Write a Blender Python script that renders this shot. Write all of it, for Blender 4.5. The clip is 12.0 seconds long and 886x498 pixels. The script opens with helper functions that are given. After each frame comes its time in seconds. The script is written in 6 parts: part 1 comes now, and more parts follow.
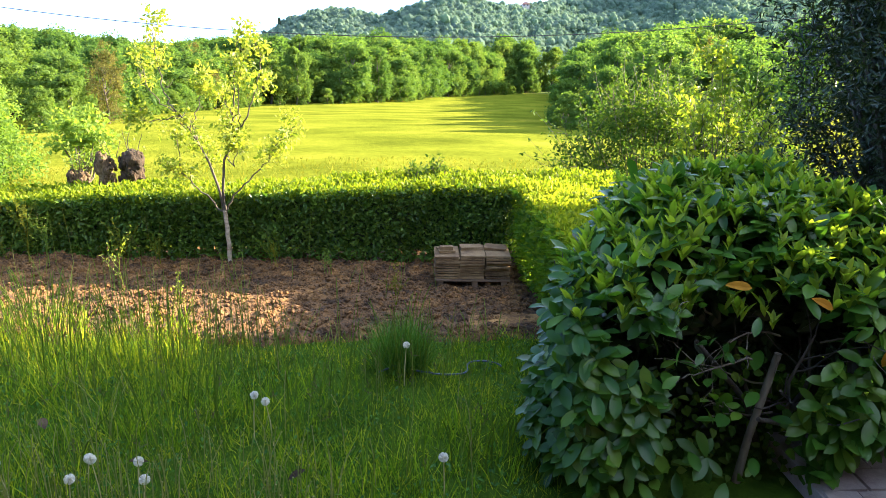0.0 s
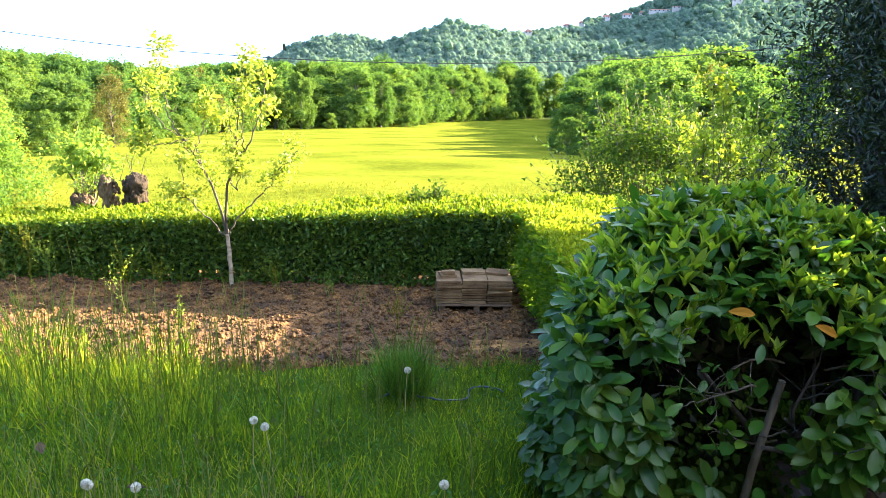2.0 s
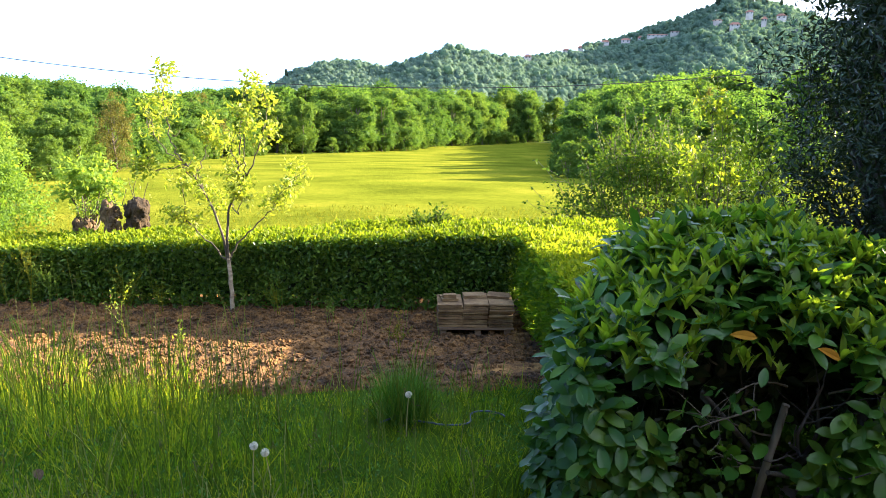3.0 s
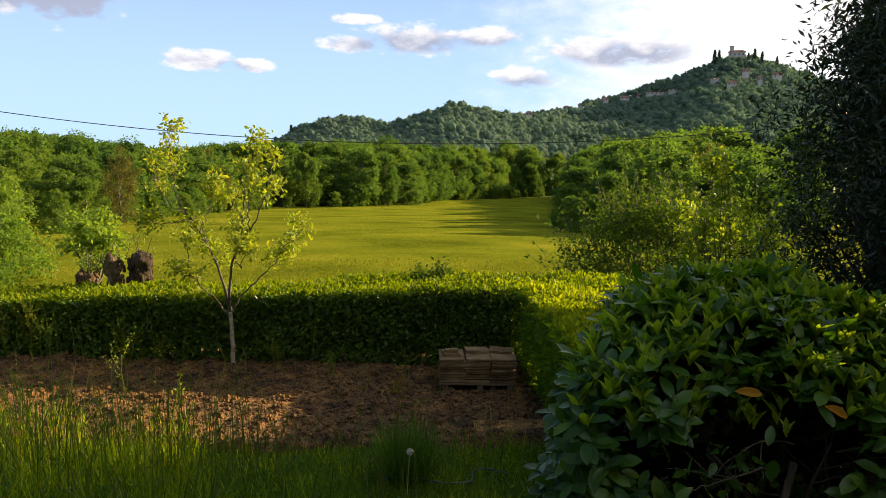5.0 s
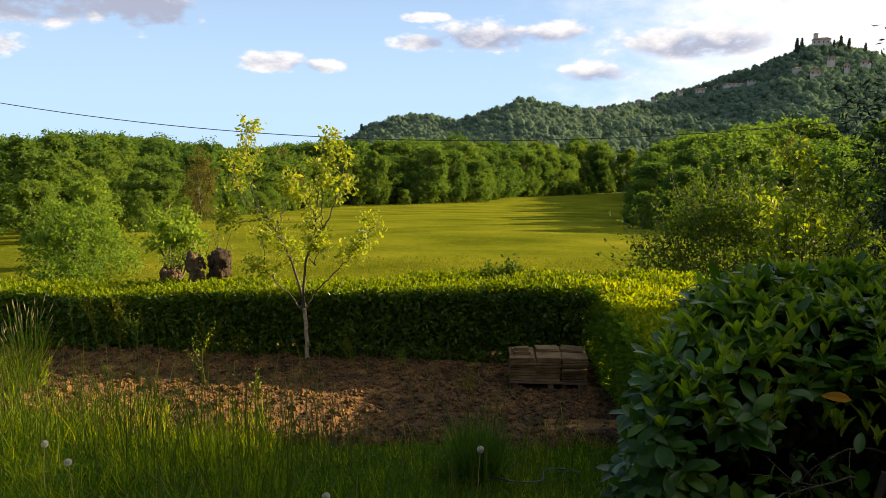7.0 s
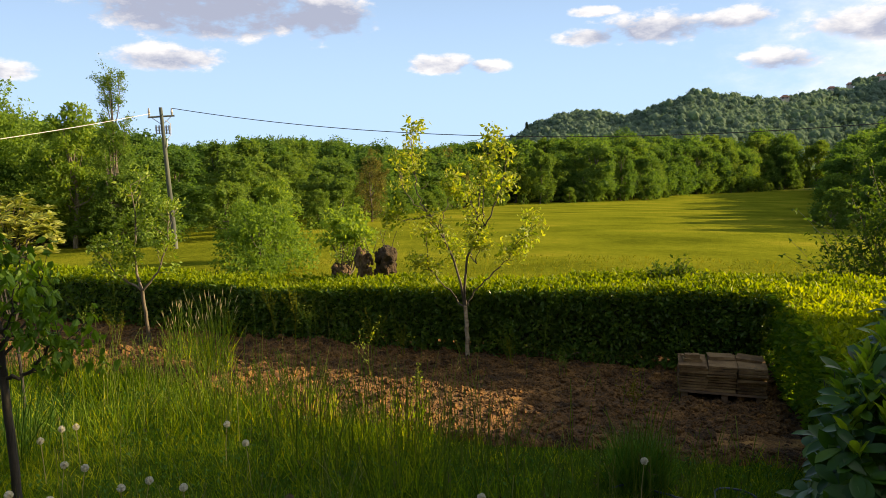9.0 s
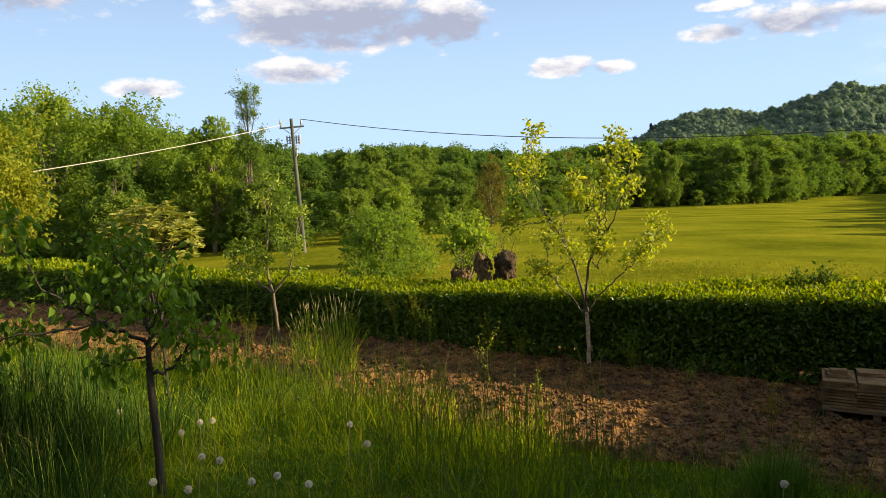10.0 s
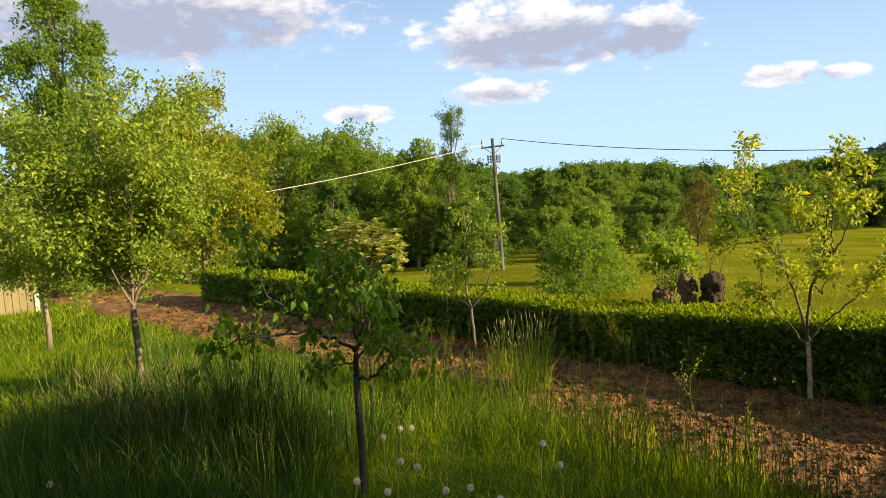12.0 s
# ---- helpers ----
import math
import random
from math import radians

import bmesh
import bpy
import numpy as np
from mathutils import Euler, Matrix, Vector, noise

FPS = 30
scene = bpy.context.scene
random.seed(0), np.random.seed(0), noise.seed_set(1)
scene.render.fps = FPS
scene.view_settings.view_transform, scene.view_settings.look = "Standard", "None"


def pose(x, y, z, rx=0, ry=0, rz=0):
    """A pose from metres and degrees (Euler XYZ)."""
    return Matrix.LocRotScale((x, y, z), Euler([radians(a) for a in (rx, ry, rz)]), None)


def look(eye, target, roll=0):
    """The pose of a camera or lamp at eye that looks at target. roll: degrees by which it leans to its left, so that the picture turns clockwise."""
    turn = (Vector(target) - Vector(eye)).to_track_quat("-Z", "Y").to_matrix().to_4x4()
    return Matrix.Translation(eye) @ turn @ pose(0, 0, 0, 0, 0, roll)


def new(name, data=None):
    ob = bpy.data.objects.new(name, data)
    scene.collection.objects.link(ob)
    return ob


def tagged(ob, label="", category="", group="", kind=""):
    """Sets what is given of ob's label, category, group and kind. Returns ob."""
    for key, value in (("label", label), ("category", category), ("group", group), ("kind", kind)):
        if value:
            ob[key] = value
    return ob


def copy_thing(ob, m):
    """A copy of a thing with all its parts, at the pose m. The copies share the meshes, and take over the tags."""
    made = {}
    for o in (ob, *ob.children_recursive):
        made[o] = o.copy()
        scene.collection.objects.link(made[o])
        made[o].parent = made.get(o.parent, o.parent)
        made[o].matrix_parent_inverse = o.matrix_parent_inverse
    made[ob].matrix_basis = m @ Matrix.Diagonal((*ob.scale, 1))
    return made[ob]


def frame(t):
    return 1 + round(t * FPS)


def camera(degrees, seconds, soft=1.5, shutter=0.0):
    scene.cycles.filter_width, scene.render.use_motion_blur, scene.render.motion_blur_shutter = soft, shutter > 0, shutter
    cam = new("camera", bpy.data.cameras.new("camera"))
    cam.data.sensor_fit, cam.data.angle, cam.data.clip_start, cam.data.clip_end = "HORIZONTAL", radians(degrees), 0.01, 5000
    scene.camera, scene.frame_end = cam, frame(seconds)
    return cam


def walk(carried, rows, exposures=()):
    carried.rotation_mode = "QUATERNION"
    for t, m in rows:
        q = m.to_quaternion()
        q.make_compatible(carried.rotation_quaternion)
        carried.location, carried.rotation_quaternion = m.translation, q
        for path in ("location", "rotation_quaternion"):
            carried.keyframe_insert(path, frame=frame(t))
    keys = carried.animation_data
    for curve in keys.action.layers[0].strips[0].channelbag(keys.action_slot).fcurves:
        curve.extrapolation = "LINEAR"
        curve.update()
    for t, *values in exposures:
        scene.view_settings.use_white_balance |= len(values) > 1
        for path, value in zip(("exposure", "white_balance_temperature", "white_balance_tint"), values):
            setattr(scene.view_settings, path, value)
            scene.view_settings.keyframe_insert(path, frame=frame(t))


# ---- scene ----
cam = camera(64.0, 12.0, soft=0.5)
PATH = [
    (0, (0.004, -1.016, 2.86), (0.029, 0.905, 2.303), 0.8),
    (0.5, (0.003, -1.015, 2.858), (0.024, 0.904, 2.295), 0.8),
    (1, (0.007, -1.01, 2.856), (0.025, 0.911, 2.302), 0.8),
    (1.5, (0.006, -1.009, 2.858), (0.027, 0.921, 2.332), 0.9),
    (2, (0.007, -1.009, 2.862), (0.025, 0.929, 2.371), 1.0),
    (2.5, (0.007, -1.013, 2.863), (0.025, 0.934, 2.404), 1.0),
    (3, (0.008, -1.011, 2.865), (0.022, 0.942, 2.438), 0.8),
    (3.5, (0.009, -1.011, 2.869), (0.021, 0.953, 2.491), 0.6),
    (5.5, (0.003, -1.033, 2.875), (0.003, 0.948, 2.604), 1.1),
    (6, (-0.005, -1.039, 2.878), (-0.035, 0.941, 2.598), 0.9),
    (6.5, (-0.007, -1.04, 2.882), (-0.095, 0.937, 2.593), 0.8),
    (7, (-0.008, -1.028, 2.88), (-0.195, 0.942, 2.592), 0.1),
    (9, (0.004, -0.913, 2.864), (-0.632, 0.961, 2.576), -1.2),
    (9.5, (-0.008, -0.882, 2.862), (-0.774, 0.946, 2.592), -1.8),
    (10, (-0.023, -0.858, 2.855), (-0.967, 0.886, 2.591), -2.4),
    (10.5, (-0.036, -0.835, 2.851), (-1.136, 0.818, 2.61), -2.6),
    (11, (-0.051, -0.833, 2.845), (-1.266, 0.738, 2.603), -2.5),
    (11.5, (-0.05, -0.836, 2.857), (-1.372, 0.65, 2.646), -2.6),
    (12, (-0.013, -0.844, 2.849), (-1.405, 0.58, 2.662), -3.2),
]
walk(cam, [(t, look(e, g, r)) for t, e, g, r in PATH],
     exposures=[(0, 2.92, 5400, 16), (0.5, 3.2, 5350, 15), (1.8, 3.2, 5350, 15), (2.5, 3.03, 5400, 15), (3.0, 2.72, 5500, 14), (3.7, 2.16, 6000, 12), (5.3, 1.07, 6750, 11), (7.0, 1.08, 6850, 11), (10.0, 1.08, 6850, 11), (11.0, 1.10, 6850, 11), (12.0, 1.15, 6850, 11)])

# ---- sun and sky ----
SUN_EL, SUN_AZ = radians(18.5), radians(62)
world = bpy.data.worlds.new("evening_sky")
scene.world = world
world.use_nodes = True
WN, WL = world.node_tree.nodes, world.node_tree.links
WN.clear()


def wmath(op, a, b=None, c=None):
    n = WN.new("ShaderNodeMath")
    n.operation = op
    for i, v in enumerate((a, b, c)):
        if v is None:
            continue
        if isinstance(v, (int, float)):
            n.inputs[i].default_value = v
        else:
            WL.new(v, n.inputs[i])
    return n.outputs[0]


sky = WN.new("ShaderNodeTexSky")
sky.sky_type, sky.sun_disc = "NISHITA", False
sky.sun_elevation, sky.sun_rotation = SUN_EL, SUN_AZ
sky.air_density, sky.dust_density, sky.ozone_density, sky.altitude = 1.0, 0.1, 2.2, 200
coord = WN.new("ShaderNodeTexCoord")
sep = WN.new("ShaderNodeSeparateXYZ")
WL.new(coord.outputs["Generated"], sep.inputs[0])
az = wmath("MULTIPLY", wmath("ARCTAN2", sep.outputs[0], sep.outputs[1]), 180 / math.pi)
el = wmath("MULTIPLY", wmath("ARCSINE", sep.outputs[2]), 180 / math.pi)
cl_noise = WN.new("ShaderNodeTexNoise")
cl_noise.inputs["Scale"].default_value = 21
cl_noise.inputs["Detail"].default_value = 9
cl_noise.inputs["Roughness"].default_value = 0.6
squash = WN.new("ShaderNodeMapping")
squash.inputs["Scale"].default_value = (1.0, 1.0, 2.1)
WL.new(coord.outputs["Generated"], squash.inputs[0])
WL.new(squash.outputs[0], cl_noise.inputs["Vector"])
puff = wmath("SUBTRACT", cl_noise.outputs[0], 0.5)
# azimuth, elevation, half width, half height of each cloud bank, degrees
CLOUDS = [(-18.6, 6.4, 3.4, 1.0), (-15.0, 6.1, 2.2, 0.7), (-2.2, 8.5, 6.0, 1.4), (-7.3, 8.0, 2.8, 0.8), (3.6, 8.7, 3.2, 1.0),
          (14.0, 7.7, 7.5, 1.6), (6.4, 5.6, 3.4, 1.1), (-6.7, 9.8, 2.2, 0.5), (-36.0, 11.0, 11.0, 3.2), (-27.0, 10.2, 4.2, 2.4),
          (-39.2, 6.9, 4.8, 1.2), (-50.3, 5.7, 3.2, 0.85), (-66.0, 13.6, 18.0, 4.4), (-75.5, 5.8, 4.5, 1.1), (22.0, 11.0, 9.0, 1.7), (30.0, 8.4, 7.5, 2.4), (17.5, 10.2, 5.0, 0.9)]
bank, shade = None, None
for ca, ce, ra, re in CLOUDS:
    dx = wmath("DIVIDE", wmath("SUBTRACT", az, ca), ra)
    dy = wmath("DIVIDE", wmath("SUBTRACT", el, ce), re)
    f = wmath("SUBTRACT", 1.0, wmath("ADD", wmath("MULTIPLY", dx, dx), wmath("MULTIPLY", dy, dy)))
    bank = f if bank is None else wmath("MAXIMUM", bank, f)
    if ca > 15:
        continue
    s = wmath("MULTIPLY", wmath("MAXIMUM", f, 0.0), wmath("SUBTRACT", 0.5, dy))
    s = wmath("MULTIPLY", s, min(1.0, re / 2.2))
    shade = s if shade is None else wmath("ADD", shade, s)
dens = wmath("ADD", wmath("MULTIPLY", wmath("MAXIMUM", bank, -0.8), 1.6), wmath("MULTIPLY", puff, 5.2))
cover = WN.new("ShaderNodeMapRange")
cover.interpolation_type = "SMOOTHSTEP"
cover.inputs["From Min"].default_value, cover.inputs["From Max"].default_value = 0.12, 1.3
cover.inputs["To Max"].default_value = 0.92
WL.new(dens, cover.inputs["Value"])
grey = WN.new("ShaderNodeMapRange")
grey.inputs["From Min"].default_value, grey.inputs["From Max"].default_value = 0.0, 0.45
WL.new(wmath("ADD", shade, wmath("MULTIPLY", puff, -1.5)), grey.inputs["Value"])
cloud_col = WN.new("ShaderNodeMix")
cloud_col.data_type = "RGBA"
WL.new(grey.outputs[0], cloud_col.inputs[0])
cloud_col.inputs[6].default_value, cloud_col.inputs[7].default_value = (8.3, 8.2, 8.3, 1), (3.5, 3.8, 5.0, 1)
sky_mix = WN.new("ShaderNodeMix")
sky_mix.data_type = "RGBA"
WL.new(cover.outputs[0], sky_mix.inputs[0])
haze = WN.new("ShaderNodeMix")
haze.data_type = "RGBA"
veil = WN.new("ShaderNodeMapRange")
veil.interpolation_type = "SMOOTHSTEP"
for k, val in (("From Min", 32.0), ("From Max", 74.0), ("To Min", 0.85), ("To Max", 0.2)):
    veil.inputs[k].default_value = val
from_sun = wmath("MAXIMUM", wmath("SUBTRACT", 62.0, az), 0.0)
WL.new(from_sun, veil.inputs["Value"])
upper = WN.new("ShaderNodeMapRange")
upper.interpolation_type = "SMOOTHSTEP"
for k, val in (("From Min", 16.0), ("From Max", 60.0), ("To Min", 1.0), ("To Max", 0.66)):
    upper.inputs[k].default_value = val
WL.new(el, upper.inputs["Value"])
low = WN.new("ShaderNodeMapRange")
low.interpolation_type = "SMOOTHSTEP"
for k, val in (("From Min", -1.0), ("From Max", 36.0), ("To Min", 0.93), ("To Max", 0.0)):
    low.inputs[k].default_value = val
WL.new(el, low.inputs["Value"])
WL.new(wmath("MAXIMUM", wmath("MULTIPLY", veil.outputs[0], upper.outputs[0]), low.outputs[0]), haze.inputs[0])
dim = WN.new("ShaderNodeMix")
dim.data_type, dim.blend_type = "RGBA", "MULTIPLY"
dim.inputs[0].default_value, dim.inputs[7].default_value = 1.0, (0.26, 0.33, 0.47, 1)
WL.new(sky.outputs[0], dim.inputs[6])
WL.new(dim.outputs[2], haze.inputs[6])
haze.inputs[7].default_value = (4.75, 6.95, 10.1, 1)
glare = WN.new("ShaderNodeMix")
glare.data_type = "RGBA"
bright = WN.new("ShaderNodeMapRange")
bright.interpolation_type = "SMOOTHSTEP"
for k, val in (("From Min", 36.0), ("From Max", 62.0), ("To Min", 0.95), ("To Max", 0.0)):
    bright.inputs[k].default_value = val
WL.new(wmath("SUBTRACT", from_sun, wmath("MULTIPLY", puff, 22.0)), bright.inputs["Value"])
WL.new(wmath("MULTIPLY", bright.outputs[0], upper.outputs[0]), glare.inputs[0])
WL.new(haze.outputs[2], glare.inputs[6])
glare.inputs[7].default_value = (9.3, 9.4, 9.6, 1)
WL.new(glare.outputs[2], sky_mix.inputs[6])
WL.new(cloud_col.outputs[2], sky_mix.inputs[7])
bg = WN.new("ShaderNodeBackground")
bg.inputs[1].default_value = 0.061
WL.new(sky_mix.outputs[2], bg.inputs[0])
w_out = WN.new("ShaderNodeOutputWorld")
WL.new(bg.outputs[0], w_out.inputs[0])

sun_data = bpy.data.lights.new("sun", "SUN")
sun_data.energy, sun_data.angle, sun_data.color = 6.2, radians(0.6), (1.0, 0.765, 0.43)
sun = new("sun", sun_data)
sun_dir = Vector((math.sin(SUN_AZ) * math.cos(SUN_EL), math.cos(SUN_AZ) * math.cos(SUN_EL), math.sin(SUN_EL)))
sun.matrix_world = look(sun_dir * 60, (0, 0, 0))

# ---- materials ----


def nodes_of(name):
    m = bpy.data.materials.new(name)
    m.use_nodes = True
    m.node_tree.nodes.clear()
    return m, m.node_tree.nodes, m.node_tree.links


def noise_node(N, L, scale, detail=4.0, stretch=None, rough=0.55):
    tc = N.new("ShaderNodeNewGeometry") if stretch is None else N.new("ShaderNodeTexCoord")
    n = N.new("ShaderNodeTexNoise")
    n.inputs["Scale"].default_value, n.inputs["Detail"].default_value, n.inputs["Roughness"].default_value = scale, detail, rough
    if stretch is None:
        L.new(tc.outputs["Position"], n.inputs["Vector"])
    else:
        mp = N.new("ShaderNodeMapping")
        mp.inputs["Scale"].default_value = stretch
        L.new(tc.outputs["Object"], mp.inputs[0])
        L.new(mp.outputs[0], n.inputs["Vector"])
    return n


def ramp_node(N, stops):
    r = N.new("ShaderNodeValToRGB")
    while len(r.color_ramp.elements) < len(stops):
        r.color_ramp.elements.new(0.5)
    for e, (p, c) in zip(r.color_ramp.elements, stops):
        e.position, e.color = p, (c[0] * 0.8, c[1] * 0.8, c[2] * 0.8, 1)
    return r


def solid_mat(name, stops, scale=8.0, rough=0.8, bump=0.3, bump_scale=40.0, metal=0.0, stretch=None, fine=0.35, dist=0.01):
    """A rough, mottled surface: two scales of noise in colour and a fine relief."""
    m, N, L = nodes_of(name)
    a, b = noise_node(N, L, scale, 5, stretch), noise_node(N, L, bump_scale, 6, stretch, 0.65)
    oi = N.new("ShaderNodeObjectInfo")
    mix = N.new("ShaderNodeMath")
    mix.operation = "MULTIPLY_ADD"
    L.new(b.outputs[0], mix.inputs[0])
    mix.inputs[1].default_value = fine
    L.new(a.outputs[0], mix.inputs[2])
    mix2 = N.new("ShaderNodeMath")
    mix2.operation = "MULTIPLY_ADD"
    L.new(oi.outputs["Random"], mix2.inputs[0])
    mix2.inputs[1].default_value = 0.3
    L.new(mix.outputs[0], mix2.inputs[2])
    sub = N.new("ShaderNodeMath")
    sub.operation = "SUBTRACT"
    L.new(mix2.outputs[0], sub.inputs[0])
    sub.inputs[1].default_value = fine / 2 + 0.15
    r = ramp_node(N, stops)
    L.new(sub.outputs[0], r.inputs[0])
    p = N.new("ShaderNodeBsdfPrincipled")
    L.new(r.outputs[0], p.inputs["Base Color"])
    p.inputs["Roughness"].default_value, p.inputs["Metallic"].default_value = rough, metal
    bp = N.new("ShaderNodeBump")
    bp.inputs["Strength"].default_value, bp.inputs["Distance"].default_value = bump, dist
    L.new(b.outputs[0], bp.inputs["Height"])
    L.new(bp.outputs[0], p.inputs["Normal"])
    o = N.new("ShaderNodeOutputMaterial")
    L.new(p.outputs[0], o.inputs[0])
    return m


def leaf_mat(name, stops, glow, rough=0.45, through_light=0.4, spread=0.75, gloss=0.35, patch=1.3):
    """Thin green matter: each leaf its own tone, light coming through from behind."""
    m, N, L = nodes_of(name)
    geo = N.new("ShaderNodeNewGeometry")
    oi = N.new("ShaderNodeObjectInfo")
    n = noise_node(N, L, patch, 3)
    mul = N.new("ShaderNodeMath")
    mul.operation = "MULTIPLY_ADD"
    L.new(geo.outputs["Random Per Island"], mul.inputs[0])
    mul.inputs[1].default_value = spread
    mul.inputs[2].default_value = (1 - spread) * 0.2
    m2 = N.new("ShaderNodeMath")
    m2.operation = "MULTIPLY_ADD"
    L.new(n.outputs[0], m2.inputs[0])
    m2.inputs[1].default_value = 0.45
    L.new(mul.outputs[0], m2.inputs[2])
    m3 = N.new("ShaderNodeMath")
    m3.operation = "MULTIPLY_ADD"
    L.new(oi.outputs["Random"], m3.inputs[0])
    m3.inputs[1].default_value = 0.3
    L.new(m2.outputs[0], m3.inputs[2])
    s = N.new("ShaderNodeMath")
    s.operation = "SUBTRACT"
    L.new(m3.outputs[0], s.inputs[0])
    s.inputs[1].default_value = 0.3
    r = ramp_node(N, stops)
    L.new(s.outputs[0], r.inputs[0])
    p = N.new("ShaderNodeBsdfPrincipled")
    L.new(r.outputs[0], p.inputs["Base Color"])
    p.inputs["Roughness"].default_value = rough
    p.inputs["Specular IOR Level"].default_value = gloss
    t = N.new("ShaderNodeBsdfTranslucent")
    tm = N.new("ShaderNodeMix")
    tm.data_type, tm.blend_type = "RGBA", "MULTIPLY"
    tm.inputs[0].default_value = 1.0
    L.new(r.outputs[0], tm.inputs[6])
    tm.inputs[7].default_value = (*glow, 1)
    L.new(tm.outputs[2], t.inputs[0])
    mx = N.new("ShaderNodeMixShader")
    mx.inputs[0].default_value = through_light
    L.new(p.outputs[0], mx.inputs[1])
    L.new(t.outputs[0], mx.inputs[2])
    o = N.new("ShaderNodeOutputMaterial")
    L.new(mx.outputs[0], o.inputs[0])
    return m


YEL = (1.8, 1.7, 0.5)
WOODY = (1.7, 1.7, 0.55)
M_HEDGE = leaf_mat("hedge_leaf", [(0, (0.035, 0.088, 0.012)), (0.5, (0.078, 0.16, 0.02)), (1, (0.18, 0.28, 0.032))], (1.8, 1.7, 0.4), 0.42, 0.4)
# Hedge leaf again, with the sun on the top put into its yellow.
M_HEDGE_LIT_TOP = leaf_mat("hedge_sunlit_top_leaf", [(0, (0.1, 0.162, 0.006)), (0.5, (0.225, 0.312, 0.011)), (1, (0.41, 0.458, 0.022))], (1.6, 1.5, 0.25), 0.5, 0.45, gloss=0.12)
# Hedge leaf brightened in colour for sunlight coming through the short run.
M_HEDGE_LIT_SIDE = leaf_mat("hedge_backlit_side_leaf", [(0, (0.09, 0.2, 0.016)), (0.5, (0.19, 0.32, 0.024)), (1, (0.36, 0.45, 0.034))], (1.8, 1.7, 0.35), 0.45, 0.55, gloss=0.2)
M_LAUREL = leaf_mat("laurel_leaf", [(0, (0.036, 0.11, 0.013)), (0.55, (0.085, 0.205, 0.021)), (0.85, (0.175, 0.295, 0.026)), (1, (0.28, 0.34, 0.03))], (1.7, 1.7, 0.4), 0.36, 0.36, gloss=0.4)
M_LAUREL_NEW = leaf_mat("laurel_young_leaf", [(0, (0.19, 0.33, 0.028)), (1, (0.42, 0.52, 0.045))], (1.6, 1.6, 0.4), 0.4, 0.45, gloss=0.25)
M_YELLOW = leaf_mat("yellow_leaf", [(0, (0.45, 0.17, 0.01)), (1, (0.5, 0.28, 0.02))], (1.3, 1.2, 0.5), 0.7, 0.3, gloss=0.1)
M_SPRING = leaf_mat("spring_leaf", [(0, (0.15, 0.24, 0.02)), (0.6, (0.28, 0.36, 0.035)), (1, (0.44, 0.45, 0.07))], (1.7, 1.6, 0.4), 0.5, 0.5)
M_ROSETTE = leaf_mat("rosette_leaf", [(0, (0.2, 0.27, 0.05)), (0.6, (0.36, 0.4, 0.09)), (1, (0.5, 0.48, 0.14))], (1.4, 1.35, 0.5), 0.5, 0.4, gloss=0.25)
# Dark evergreen leaf; also used as painted shade inside hedges and laurel.
M_DARK = leaf_mat("evergreen_and_inner_shade_leaf", [(0, (0.014, 0.032, 0.012)), (0.7, (0.034, 0.062, 0.02)), (1, (0.075, 0.105, 0.026))], (1.5, 1.4, 0.3), 0.4, 0.15, gloss=0.4)
M_PEAR = leaf_mat("heart_leaf", [(0, (0.066, 0.156, 0.0168)), (0.7, (0.132, 0.252, 0.024)), (1, (0.204, 0.324, 0.03))], (1.9, 1.7, 0.3), 0.5, 0.42, gloss=0.2)
M_FRUIT = leaf_mat("fruit_leaf", [(0, (0.115, 0.215, 0.02)), (0.6, (0.235, 0.335, 0.034)), (0.88, (0.37, 0.43, 0.07)), (1, (0.69, 0.667, 0.38))], (1.75, 1.6, 0.4), 0.5, 0.42)
# Oak and ash colours hold extra blue as a hint of distance haze.
M_OAK = leaf_mat("oak_foliage", [(0, (0.052, 0.115, 0.027)), (0.5, (0.114, 0.202, 0.043)), (1, (0.24, 0.308, 0.062))], WOODY, 0.7, 0.48, spread=0.4, gloss=0.08)
# Brighter copy of the oak foliage: sunlight is put into its colour.
M_SUNLIT_LEAF = leaf_mat("sunlit_foliage", [(0, (0.085, 0.165, 0.03)), (0.5, (0.18, 0.285, 0.045)), (1, (0.36, 0.42, 0.07))], YEL, 0.7, 0.5, spread=0.4, gloss=0.08)
M_SHRUB = leaf_mat("shrub_leaf", [(0, (0.035, 0.085, 0.012)), (0.5, (0.08, 0.15, 0.02)), (1, (0.19, 0.25, 0.035))], YEL, 0.7, 0.35, gloss=0.1)
M_ASH = leaf_mat("ash_foliage", [(0, (0.066, 0.128, 0.026)), (0.5, (0.14, 0.222, 0.04)), (1, (0.29, 0.345, 0.06))], WOODY, 0.7, 0.45, spread=0.4, gloss=0.08)
M_GOLD = leaf_mat("golden_green_foliage", [(0, (0.11, 0.15, 0.018)), (0.5, (0.22, 0.26, 0.028)), (1, (0.38, 0.38, 0.05))], YEL, 0.7, 0.45, spread=0.5, gloss=0.08)
M_RUST = leaf_mat("olive_brown_foliage", [(0, (0.085, 0.09, 0.028)), (0.5, (0.165, 0.165, 0.045)), (1, (0.28, 0.26, 0.06))], (1.5, 1.4, 0.5), 0.7, 0.42, gloss=0.1)
# Aerial haze is painted into this pale bluish green.
M_HILL_HAZE = leaf_mat("hazed_hill_foliage", [(0, (0.155, 0.22, 0.18)), (0.45, (0.215, 0.30, 0.205)), (0.75, (0.285, 0.375, 0.2)), (1, (0.38, 0.45, 0.205))], (1.2, 1.35, 0.95), 0.95, 0.5, spread=0.14, gloss=0.0, patch=0.2)
